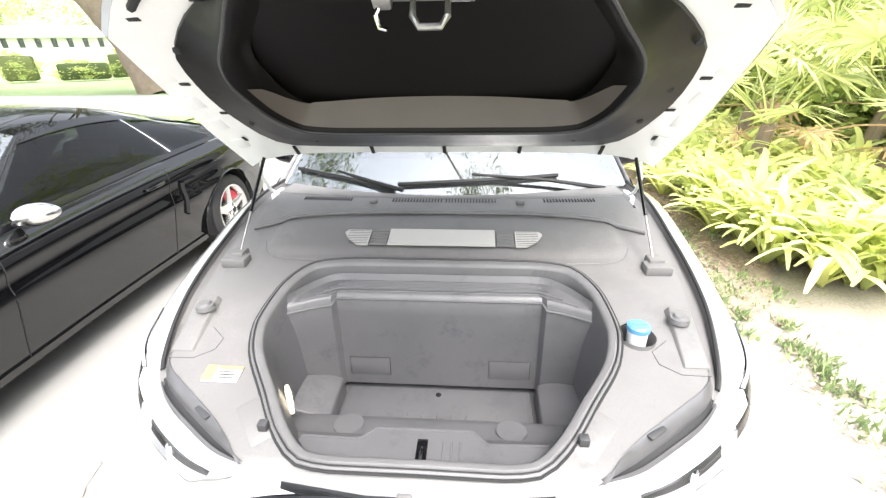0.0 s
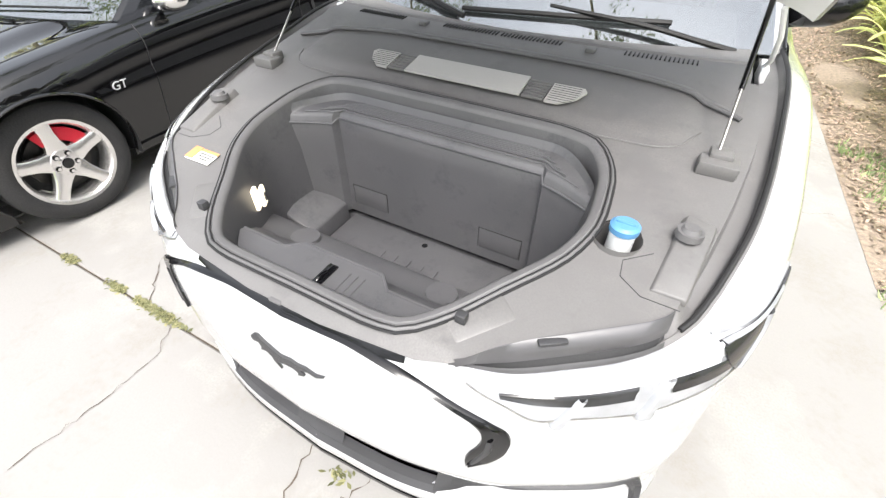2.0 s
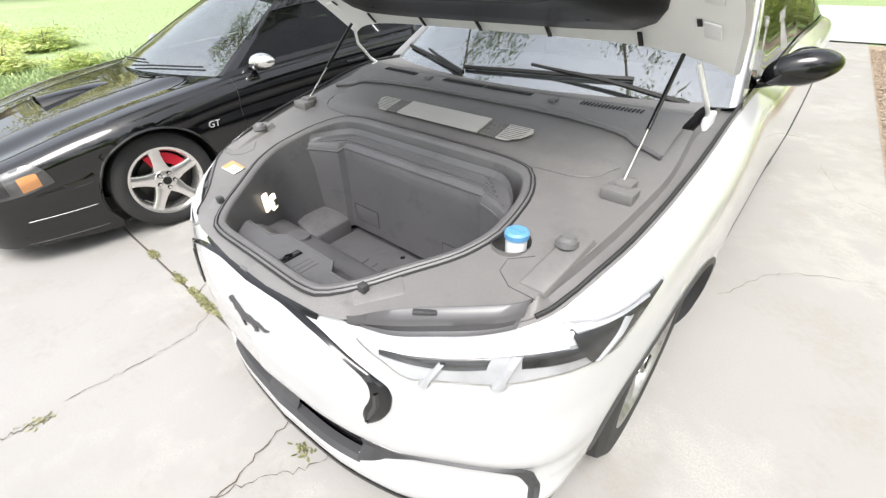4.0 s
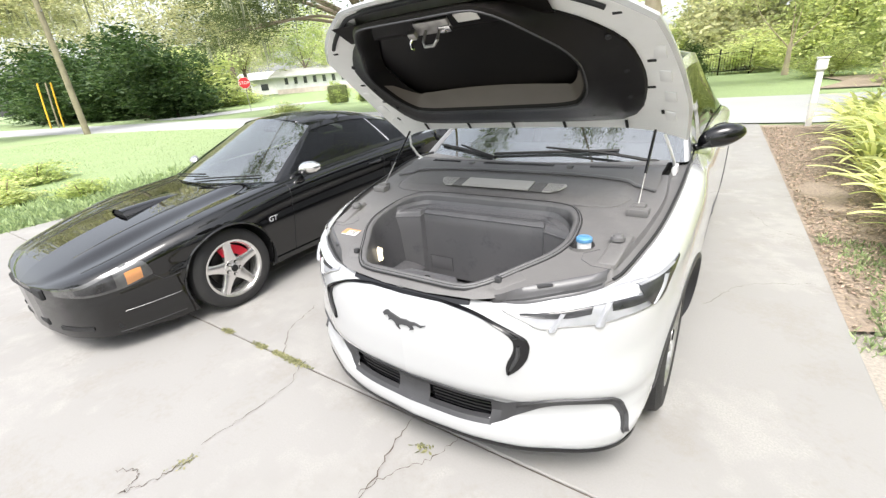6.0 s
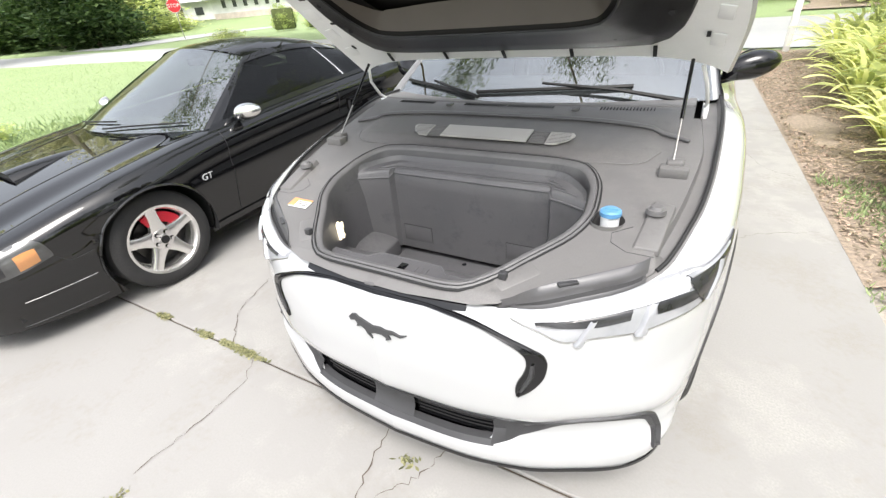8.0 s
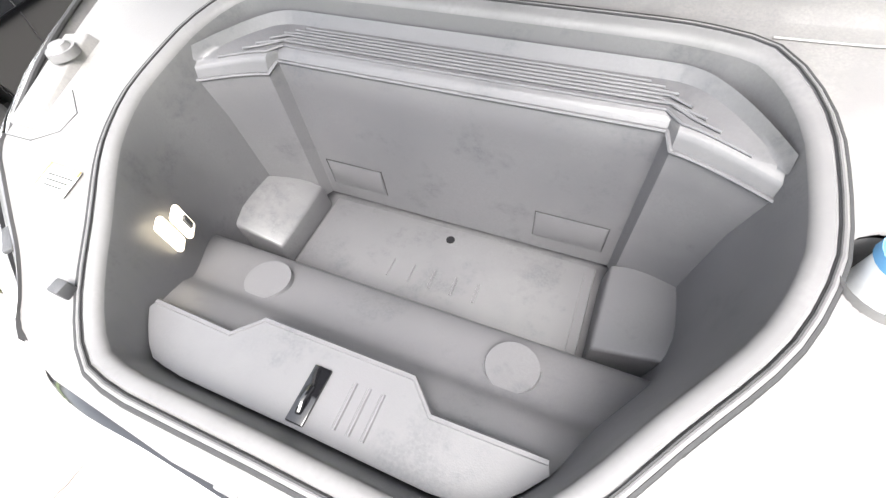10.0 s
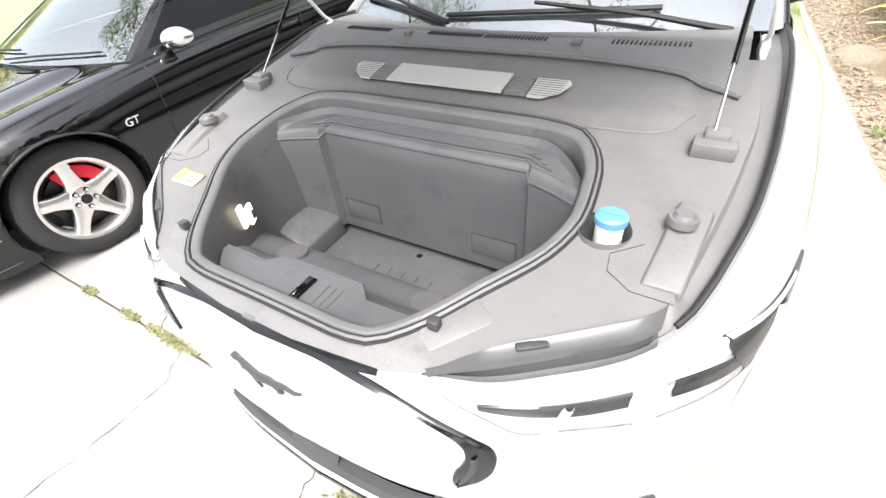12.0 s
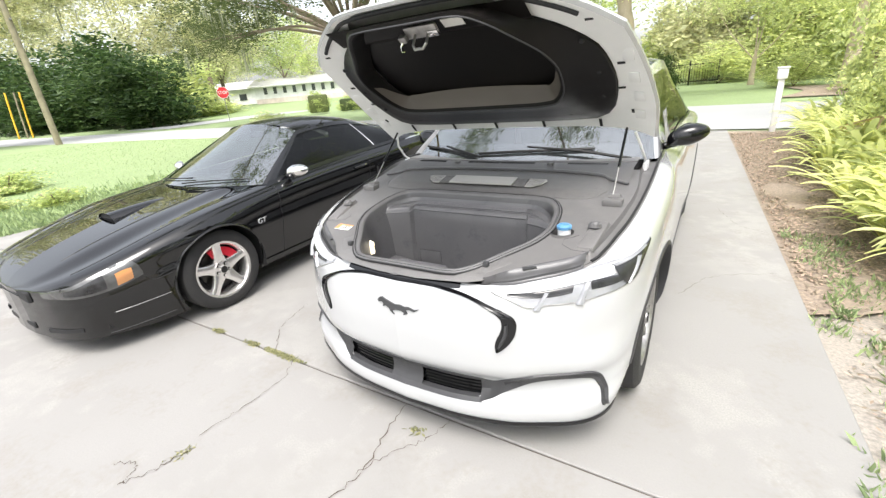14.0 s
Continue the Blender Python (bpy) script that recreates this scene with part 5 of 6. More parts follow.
for sgn in (1, -1):
    fix = (lambda b: b) if sgn > 0 else mirrored
    lz = curve((-.945, .472), (-.8, .458), (-.65, .472), (-.50, .508))
    hz = curve((-.945, .512), (-.85, .545), (-.7, .598), (-.56, .628), (-.52, .600), (-.50, .535))
    lamp = part("headlight", fix(c_patch(lin(-.945, -.50, 34), lz, hz, .006, 8)), M_SMOKE, coupe, "dark smoked headlight with an amber marker")
    part("amber_marker", fix(c_patch(lin(-.645, -.555, 10), lambda y: lz(y) + .012, lambda y: hz(y) - .045, .009, 4)), M_AMBER, lamp, "amber side marker")
    part("lamp_reflector", fix(c_patch(lin(-.88, -.70, 10), lambda y: lz(y) + .018, lambda y: hz(y) - .02, .0075, 4)), M_REFLECT, lamp)
    # silvery reflection along the bumper's groove, drawn as a thin steel line
    part("bumper_groove", fix(tube([coupe_on(y, .305 + .02 * (y + .7), .001) for y in lin(-.70, -.37, 14)], .0018, 5)), M_STEEL, coupe)
    part("bumper_seam", fix(tube([coupe_on(y, .155, .001) for y in lin(-.75, -.36, 14)], .0025, 5)), M_DARK_PLASTIC, coupe)
    part("fender_seam", fix(tube([coupe_on(y, curve((-.5, .50), (-.44, .45), (-.33, .46))(y), .001) for y in lin(-.5, -.34, 10)], .0025, 5)), M_RUBBER, coupe)
    part("fog_slot", fix(c_patch(lin(-.965, -.86, 10), lambda y: .205, lambda y: .235, .004, 2)), M_RUBBER, coupe, "dark fog lamp slot")
    part("door_seam", fix(tube([coupe_on(.63 + .03 * (z - .2), z, .001) for z in lin(.20, .84, 16)], .003, 5)), M_RUBBER, coupe)
    part("door_seam", fix(tube([coupe_on(1.83 + .05 * (z - .2), z, .001) for z in lin(.20, .88, 16)], .003, 5)), M_RUBBER, coupe)
    part("side_skirt", fix(c_patch(lin(.37, 2.2, 30), lambda y: c_bt(y) - .03, lambda y: c_bt(y) + .05, .012, 3)), M_BLACK_PAINT, coupe)
    part("arch_lip", fix(tube([coupe_on(.03 + .365 * math.cos(a), .315 + .365 * math.sin(a), .0) for a in lin(-.2, math.pi + .2, 40)], .008, 6)), M_BLACK_PAINT, coupe)
    part("arch_lip", fix(tube([coupe_on(2.59 + .365 * math.cos(a), .325 + .365 * math.sin(a), .0) for a in lin(-.2, math.pi + .2, 40)], .008, 6)), M_BLACK_PAINT, coupe)
    part("side_scoop", fix(c_patch(lin(1.98, 2.14, 8), lambda y: .50, lambda y: .76, .025, 6)), M_BLACK_PAINT, coupe)
    part("scoop_mouth", fix(grid([[coupe_on(1.975, z, -.006), coupe_on(1.98, z, .026)] for z in lin(.51, .75, 6)])), M_RUBBER, coupe)
    part("door_handle", fix(tube([coupe_on(1.62, .80, .004), coupe_on(1.65, .803, .022), coupe_on(1.77, .808, .022), coupe_on(1.80, .81, .004)], .011, 8)), M_GLOSS_BLACK, coupe)
    part("crease", fix(c_patch(lin(.40, 1.95, 30), lambda y: .565 + .02 * y, lambda y: .585 + .02 * y, .004, 2)), M_BLACK_PAINT, coupe)
    txt = bpy.data.curves.new("lettering", "FONT")
    txt.body, txt.size, txt.extrude = "GT", .06, .003
    txt.shear = .2
    lett = new("lettering", txt)
    lett.parent = coupe
    txt.materials.append(M_LED)
    c = coupe_on(.40, .60, .006)
    if sgn > 0:
        lett.matrix_basis = Matrix.Translation((c.x, .38, .585)) @ Matrix(((0, 0, 1, 0), (1, 0, 0, 0), (0, 1, 0, 0), (0, 0, 0, 1)))
    else:
        lett.matrix_basis = Matrix.Translation((-c.x, .50, .585)) @ Matrix(((0, 0, -1, 0), (-1, 0, 0, 0), (0, 1, 0, 0), (0, 0, 0, 1)))
    lett["label"] = "chrome model letters"
# nose grille
part("nose_grille", join(box(0, -.965, .455, .70, .05, .08, .015), box(0, -.988, .455, .40, .02, .012, .004)), M_RUBBER, coupe, "black nose grille")
part("lower_intake", box(0, -.978, .225, .46, .03, .05, .01), M_RUBBER, coupe)


# hood scoop
def hood_z(x, y):
    w = c_w(y) * .93
    k = .5 + .5 * (1 - abs(x) / w)
    return coupe_pt(y, k).z


def scoop(s, t):
    x = s * (.135 - .02 * t)
    y = -.30 + .42 * t
    h = .048 * (1 - t) ** .8 * (1 - abs(s) ** 3.5)
    return Vector((x, y, hood_z(x, y) + .001 + h))
part("hood_scoop", sheet(scoop, 24, 20, -1, 1, 0, 1), M_BLACK_PAINT, coupe)
part("scoop_mouth", grid([[Vector((scoop(s, .02).x, -.285, hood_z(scoop(s, 0).x, -.29))), Vector((scoop(s, .02).x, -.285, scoop(s, .02).z - .004))] for s in lin(-.93, .93, 14)]), M_RUBBER, coupe)
for sgn in (1, -1):
    part("hood_ridge", tube([Vector((sgn * (.36 + .06 * (y + .8)), y, hood_z(.36 + .06 * (y + .8), y) - .002)) for y in lin(-.75, .42, 24)], .006, 6), M_BLACK_PAINT, coupe)
    part("hood_seam", tube([Vector((sgn * c_w(y) * .80, y, hood_z(c_w(y) * .80, y) + .0005)) for y in lin(-.80, .50, 24)], .0025, 5), M_RUBBER, coupe)
for pts in ([(-.5, .02), (-.2, .07), (.12, .10)], [(.05, .02), (.32, .06), (.62, .08)]):
    part("wiper", tube([c_screen(x / .72, t, .015) for x, t in [tuple(p) for p in spline(pts, 10)]], .006, 6), M_WIPER, coupe, "black windscreen wiper")
# cabin
part("dashboard", box(0, .92, .80, 1.36, .4, .12, .04), M_CABIN, coupe)
for sx in (.36, -.36):
    seat = part("seat", box(sx, 1.62, .50, .48, .5, .18, .05), M_SEAT, coupe)
    part("seat_back", box(sx, 1.90, .78, .46, .14, .58, .05, Matrix.Rotation(radians(-16), 4, "X")), M_SEAT, seat)
    part("headrest", box(sx, 2.0, 1.10, .24, .08, .15, .03), M_SEAT, seat)
part("cabin_floor", box(0, 1.6, .34, 1.6, 2.4, .08), M_CABIN, coupe)
part("underbody", box(0, 1.35, .24, 1.5, 4.2, .10), M_RUBBER, coupe)
part("mirror_stalk", box(0, 1.22, 1.20, .2, .02, .06, .01), M_CABIN, coupe)


# ---- plants and street ----
def leaf_cloud(count, spread, size, seed, hollow=.55, clumps=0, puff=.15, droop=0.0):
    """Small leaf quads scattered through an uneven crown of unit size round the origin."""
    rnd = random.Random(seed)
    vs, fs = [], []
    centres = []
    for _ in range(clumps):
        d = Vector((rnd.gauss(0, 1), rnd.gauss(0, 1), rnd.gauss(0, 1))).normalized()
        centres.append((d * spread * rnd.uniform(hollow, 1.0), rnd.uniform(.6, 1.3)))
    for _ in range(count):
        c, k = rnd.choice(centres)
        p = c + Vector((rnd.gauss(0, 1), rnd.gauss(0, 1), rnd.gauss(0, .8))) * spread * puff * k
        a = Vector((rnd.gauss(0, 1), rnd.gauss(0, 1), rnd.gauss(0, .6) - droop)).normalized()
        b = a.cross(Vector((rnd.gauss(0, 1), rnd.gauss(0, 1), rnd.gauss(0, 1)))).normalized()
        s = size * rnd.uniform(.6, 1.4)
        i = len(vs)
        vs += [p - a * s, p + b * s * .4, p + a * s, p - b * s * .4]
        fs.append((i, i + 1, i + 2, i + 3))
    me = bpy.data.meshes.new("leaves")
    me.from_pydata([tuple(v) for v in vs], [], fs)
    return me


def mesh_part(name, me, mat, parent=None, at=None, label=""):
    if not me.materials:
        me.materials.append(mat)
    ob = new(name, me)
    if parent:
        ob.parent = parent
    if at is not None:
        ob.matrix_basis = at
    if label:
        ob["label"] = label
    return ob


CROWN = {}


def crown_mesh(mat, seed, count, leaf, clumps, hollow, puff):
    """Crowns of the same kind share their mesh."""
    key = (mat.name, seed, count, round(leaf, 3), clumps)
    if key not in CROWN:
        CROWN[key] = leaf_cloud(count, 1.0, leaf, seed, hollow, clumps, puff)
        CROWN[key].materials.append(mat)
    return CROWN[key]


def shrub(x, y, rx, ry, h, mat, seed, label, group="", leaf=.05, count=4200, name="shrub", category="shrub"):
    t = thing(name, label, category, group, at=pose(x, y, -.03, 0, 0, seed * 77))
    for a in (.3, 2.4, 4.5):
        part("stem", tube(spline([(0, 0, -.05), (rx * .25 * math.cos(a), ry * .25 * math.sin(a), h * .4), (rx * .5 * math.cos(a), ry * .5 * math.sin(a), h * .8)], 6), .02 + .01 * h, 5, .01), M_BARK, t)
    mesh_part("crown", crown_mesh(mat, seed % 4, count, leaf, 60, .25, .17), mat, t, Matrix.Translation((0, 0, h * .48)) @ Matrix.Diagonal((rx, ry, h * .5, 1)))
    mesh_part("low_crown", crown_mesh(mat, seed % 4, count, leaf, 60, .25, .17), mat, t, Matrix.Translation((0, 0, h * .24)) @ Matrix.Rotation(2.1, 4, "Z") @ Matrix.Diagonal((rx * .92, ry * .92, h * .27, 1)))
    return t


def tree(x, y, trunk_r, fork, top, bark, mat, seed, label, crowns, lean=(0, 0), leaf=.02, count=5200, moss=0, limbs=5, group=""):
    """A tapered trunk with limbs; crowns: (dx, dy, z, rx, ry, rz) leaf masses that the limbs reach."""
    rnd = random.Random(seed)
    t = thing("tree", label, "tree", group, at=pose(x, y, -.05))
    pts = spline([(0, 0, 0), (lean[0] * .3, lean[1] * .3, fork * .5), (lean[0], lean[1], fork)], 10)
    bm = tube(pts, trunk_r * 1.25, 12, trunk_r * .75)
    for v in bm.verts:
        v.co += Vector((noise.noise(v.co * 1.3), noise.noise(v.co * 1.3 + Vector((9, 0, 0))), 0)) * trunk_r * .25
    part("trunk", bm, bark, t)
    head = pts[-1]
    for k, (cx, cy, cz, *_) in enumerate(crowns):
        thin = .3 if k < 5 else .16
        end = Vector((cx, cy, cz))
        mid = head.lerp(end, .5) + Vector((rnd.uniform(-.5, .5), rnd.uniform(-.5, .5), rnd.uniform(-.2, .8)))
        part("limb", tube(spline([head - Vector((0, 0, .3)), mid, end], 10), trunk_r * thin, 8, trunk_r * .06), bark, t)
    for k, (cx, cy, cz, rx, ry, rz) in enumerate(crowns):
        mesh_part("crown", crown_mesh(mat, (seed + k) % 3, count, leaf, 70, .3, .13), mat, t, Matrix.Translation((cx, cy, cz)) @ Matrix.Rotation(k * 1.9, 4, "Z") @ Matrix.Diagonal((rx, ry, rz, 1)))
    if moss:
        rows = []
        for _ in range(moss):
            cx, cy, cz, rx, ry, rz = rnd.choice(crowns)
            a = rnd.uniform(0, 6.28)
            q = rnd.uniform(.2, .95)
            p = Vector((cx + rx * q * math.cos(a), cy + ry * q * math.sin(a), cz - rz * rnd.uniform(.1, .6)))
            ln = rnd.uniform(.6, 1.8)
            for s in range(4):
                o = Vector((rnd.gauss(0, .08), rnd.gauss(0, .08), 0))
                w = Vector((math.cos(a + s), math.sin(a + s), 0)) * .03
                rows.append([[p + o - w, p + o + w], [p + o * 2 - w + Vector((0, 0, -ln * .5)), p + o * 2 + w + Vector((0, 0, -ln * .5))], [p + o * 1.5 + Vector((0, 0, -ln)), p + o * 1.5 + w * .2 + Vector((0, 0, -ln))]])
        tagged(part("hanging_moss", strip_mesh(rows), M_MOSS, t, "grey-green hanging moss", smooth=0), kind="stuff")
    return t


# dark shrubbery across the street
for i, (x, y, rx, h) in enumerate(((-47, 21.5, 6, 7.0), (-55, 22, 7, 8.0), (-64, 20, 7, 8.0), (-74, 21, 8, 9), (-56, 30, 7, 8.0), (-86, 22, 9, 10), (-66, 28, 9, 11))):
    shrub(x, y, rx, rx * .8, h, M_LEAF_DARK if i != 4 else M_LEAF_LIGHT, i, "large dark green shrub across the street", "shrubs across the street", leaf=.050, count=8000)
# old oak with hanging moss
# crowns nine to fourteen hang unseen above the driveway, added for glass reflections
tree(-14.2, 18.9, .62, 4.6, 12, M_BARK, M_LEAF_OAK, 3, "old oak with heavy limbs and hanging moss across the street",
     ((-9.0, -2, 6.9, 4.4, 4.2, 2.1), (-4.8, -4, 6.6, 3.6, 4.0, 1.8), (-.5, -5, 7.0, 4.0, 4.2, 1.9), (4.5, -4, 7.2, 4.4, 4.2, 2.0), (9.5, -2, 7.4, 4.6, 4.2, 2.2), (-2, 3, 10.5, 6, 6, 3.0), (-14, 0, 8.0, 4.4, 4.4, 2.6), (14, 1, 8.2, 5, 5, 2.6), (8.5, -10, 10.5, 3.2, 3.0, 1.3), (13.6, -13.5, 10.2, 2.0, 1.8, .9), (15.2, -17.0, 10.5, 1.8, 1.8, .8), (5.5, -17.5, 11.5, 2.2, 2.2, 1.0), (6.5, -12.5, 11.0, 3.4, 3.2, 1.4), (11.0, -8.5, 12.0, 3.4, 3.2, 1.4), (1, -7, 8.2, 4, 3, 1.5), (-12, -3, 5.2, 3, 3, 1.5), (-8, -4, 4.8, 2.2, 2.5, 1.2)), lean=(-2.2, -.6), leaf=.030, count=3800, moss=90)
# tree overhanging the lawn, wispy
tree(-39, -3.0, .45, 6.5, 13, M_BARK, M_LEAF_PALE, 8, "tree with wispy light green leaves hanging over the lawn",
     ((1, 11.5, 8.6, 4.2, 4.4, 2.8), (1.5, 8.0, 8.4, 4.4, 4.4, 3.0), (-2, 16, 10.4, 5.4, 5, 3.2), (3.5, 16, 11.6, 5, 5, 2.6), (-3, 5, 9, 5.5, 5, 3.8)), leaf=.036, count=7000, moss=90)
# trees behind the street ahead
tree(-3.0, 23.5, .42, 5.0, 10, M_PALE_BARK, M_LEAF_LIGHT, 5, "pale-barked tree with light green leaves across the street",
     ((-3.5, 1, 7.0, 3.2, 3, 2.4), (.6, .5, 6.4, 2.6, 2.6, 2.0), (3.5, 2, 6.6, 3.0, 3, 2.6), (-6.5, 4, 6.0, 3.4, 3, 3.2)), leaf=.030, count=4200, lean=(-.4, 0))
tree(5.6, 24, .24, 3.4, 8, M_PALE_BARK, M_LEAF_LIGHT, 6, "pale-barked tree with light green leaves across the street",
     ((-2.2, 0, 4.6, 2.6, 2.6, 2.0), (1.5, 1, 5.4, 3.0, 3, 2.6), (5.0, 0, 5.0, 3.2, 3, 3.0), (0, 3, 7.4, 4, 3, 2.4)), leaf=.032, count=4200)
tree(12, 17, .3, 3.6, 8, M_PALE_BARK, M_LEAF_MID, 7, "leafy tree behind the planting bed",
     ((-3, -2, 4.6, 3.4, 3.2, 2.6), (2, 0, 5.4, 4.0, 3.6, 3.2), (-1, 4, 6.4, 4, 4, 3)), leaf=.030, count=4200)
# last crown is added overhead, out of view, to darken window reflections
tree(9.5, 8.5, .3, 3.4, 8, M_BARK, M_LEAF_MID, 9, "leafy tree behind the planting bed",
     ((-1, 0, 4.2, 2.8, 3.0, 2.6), (2, 2, 5.2, 4.0, 4.0, 3.2), (1, -4, 4.8, 3.2, 3.2, 2.8), (-4.0, 2.5, 9.4, 3.2, 3.2, 1.6)), leaf=.030, count=4200)
# unseen trees added around the yard, for the cars to mirror dark foliage
for i, (x, y) in enumerate(((-10, -17), (9, -9), (-2, -19), (14, -2))):
    tree(x, y, .35, 4.0, 9, M_BARK, M_LEAF_DARK if i % 2 else M_LEAF_OAK, 21 + i, "tall leafy tree, added unseen for reflections", ((-2.5, 0, 5.5, 3.6, 3.6, 2.8), (2.5, 1, 6.2, 3.8, 3.8, 3.0), (0, -1, 8.6, 4.0, 4.0, 2.8)), leaf=.036, count=2200, group="trees beside the yard")
tree(2.6, 30.5, .13, 1.6, 6, M_PALE_BARK, M_LEAF_LIGHT, 31, "slender many-stemmed tree with pale bark on the far lawn",
     ((-2.2, 0, 4.4, 1.9, 1.9, 1.3), (-.6, 1, 5.4, 2.0, 2, 1.5), (1.0, 0, 5.0, 1.8, 2, 1.4), (2.2, 1, 4.2, 1.9, 2, 1.3)), leaf=.030, count=2600)
fence = thing("fence", "black iron railing fence behind the far lawn", "fence", at=pose(-.8, 35, -.06))
for k in range(-4, 2):
    part("post", box(1.72 * k, 0, .8, .09, .09, 1.6, .01), M_GLOSS_BLACK, fence)
for z in (.25, 1.35):
    part("rail", box(-2.58, 0, z, 8.7, .04, .05, .005), M_GLOSS_BLACK, fence)
tagged(part("bars", join(*[box(-6.9 + .16 * k, 0, .75, .022, .022, 1.3) for k in range(54)]), M_GLOSS_BLACK, fence), kind="stuff")
# far hazy trees
for i, (x, y, s) in enumerate(((-40, 60, 1.0), (-33, 58, 1.1), (-58, 48, 1.2), (-22, 52, 1.2), (-12, 42, 1.1), (6, 40, 1.1), (18, 34, 1.1), (-70, 45, 1.3), (-62, 38, 1.6), (-74, 34, 1.9), (-90, 26, 1.9), (-104, 12, 1.8), (-84, 78, 1.6), (-66, 82, 1.5), (-98, 64, 1.6))):
    tree(x, y, .4, 4 * s, 10, M_BARK, (M_LEAF_MID, M_LEAF_LIGHT, M_LEAF_PALE)[(i % 2) if i < 8 else 2], 11 + i, "distant leafy tree beyond the street", ((-3 * s, 0, 6 * s, 4 * s, 4 * s, 3.2 * s), (3 * s, 1, 7 * s, 4.4 * s, 4 * s, 3.4 * s), (0, 0, 9.5 * s, 4 * s, 4 * s, 3 * s)), leaf=.036, count=4200, group="distant trees")
# shrubs across the street, ahead
for i, (x, y, rx, ry, h, m, lab) in enumerate(((-1.6, 26, .9, .9, 2.3, M_LEAF_DARK, "clipped dark green shrub on the far lawn"), (4.2, 27, 2.0, 1.4, 1.6, M_LEAF_LIGHT, "light green shrub on the far lawn"),
        (-5.5, 27, 3, 1.8, 2.6, M_LEAF_DARK, "clipped dark green shrub on the far lawn"), (6.2, 21.5, 1.6, 1.4, 1.7, M_LEAF_LIGHT, "light green shrub on the far lawn"), (9.5, 19.5, 2.4, 2.0, 2.4, M_LEAF_LIGHT, "light green shrub on the far lawn"),
        (1.0, 36, 4, 2, 2.6, M_LEAF_LIGHT, "light green shrub on the far lawn"), (14, 24, 4, 3, 4, M_LEAF_MID, "leafy green shrub on the far lawn"))):
    shrub(x, y, rx, ry, h, m, i, lab, leaf=.05, count=3600)
for i, (x, y, rx, h, m) in enumerate(((-9, 38, 4.5, 6.5, M_LEAF_LIGHT), (-3, 46, 4.5, 6.0, M_LEAF_LIGHT), (4, 44, 4.0, 5.0, M_LEAF_PALE), (9, 34, 4.0, 6.5, M_LEAF_LIGHT), (15, 30, 5, 8, M_LEAF_LIGHT), (20, 22, 5, 8, M_LEAF_LIGHT), (6, 40, 5, 10, M_LEAF_LIGHT), (0, 42, 5, 9, M_LEAF_PALE), (13, 40, 5, 10, M_LEAF_LIGHT), (13, 12, 3, 5.5, M_LEAF_LIGHT), (9, 13.5, 2.0, 3.4, M_LEAF_LIGHT))):
    shrub(x, y, rx, rx * .7, h, m, i, "tall leafy green thicket beyond the street", "thickets", leaf=.050, count=7000)
# shrubs beside the post
for i, (x, y, r, h) in enumerate(((4.4, 9.0, 1.2, 2.5), (5.4, 7.2, 1.5, 2.9), (5.9, 10.4, 1.6, 2.6), (4.1, 7.6, .8, 1.5), (3.35, 8.8, .75, 2.7), (3.25, 7.2, .6, 1.9))):
    shrub(x, y, r, r, h, M_LEAF_LIGHT, i, "bright green leafy shrub in the planting bed", "shrubs in the planting bed", leaf=.055, count=4200)
# low planting at the lawn's edge
for i, (x, y, r, h, m) in enumerate(((-10.4, .7, .7, .55, M_LEAF_LIGHT), (-9.3, 1.6, .5, .35, M_LEAF_MID), (-11.8, .4, .75, .7, M_LEAF_LIGHT), (-13, 1.8, .8, .55, M_LEAF_MID), (-14.5, 1.0, .8, .7, M_LEAF_LIGHT), (-24.5, 17.9, 1.2, .8, M_LEAF_LIGHT))):
    shrub(x, y, r, r, h, m, i, "low leafy plant at the lawn's edge", "low plants", leaf=.075, count=1800)
solid("mulch_bed", grid([[(x + .35 * math.sin(y * .9) + .12 * (y - 20), y, -.012) for x in np.linspace(3.4, 14, 16)] for y in np.linspace(19.6, 26, 20)]), M_MULCH, "brown mulch bed under the trees across the street", "mulch bed", kind="structure")
# clipped hedges before the white house
for x, y, w, h in ((-28.5, 26.5, 2.2, 1.9), (-25.2, 27.6, 3.6, 1.3), (-23.4, 29.4, 3.0, 1.9)):
    t = thing("hedge", "clipped green hedge in front of the white house", "hedge", "clipped hedges", at=pose(x, y, 0, 0, 0, 35))
    part("body", box(0, 0, h * .42, w * .74, .7, h * .76, .15), M_LEAF_OAK, t)
    mesh_part("leaves", crown_mesh(M_LEAF_MID, 2, 7000, .06, 60, .25, .17), M_LEAF_MID, t, Matrix.Translation((0, 0, h * .5)) @ Matrix.Diagonal((w * .48, .62, h * .5, 1)))

# white house
house = thing("house", "long low white house with a pale roof across the street", "house", at=pose(-52.4, 52.4, .9, 0, 0, 36))
solid("far_lawn", moved(grid([[(x, y, z) for y, z in ((-22, -.94), (-16, -.75), (-9, -.2), (-5, 0), (12, 0.02))] for x in np.linspace(-24, 26, 12)]), pose(-52.4, 52.4, .9, 0, 0, 36)), M_LAWN, "gently rising lawn in front of the white house", "lawn", kind="structure")
part("wall", box(0, 0, 1.2, 22, 8, 2.4), M_HOUSE, house)
part("wall_base", box(0, -4.02, .35, 22, .1, .7), M_BRICKISH, house)
rows = [[(x, -4.9, 2.42), (x, -4.9, 2.55), (x, 0, 3.7), (x, 4.9, 2.55), (x, 4.9, 2.42)] for x in (-11.8, 11.8)]
part("roof", grid([[(-11.8, *p[1:]) for p in rows[0]], [(11.8, *p[1:]) for p in rows[1]]]), M_ROOF, house, smooth=0)
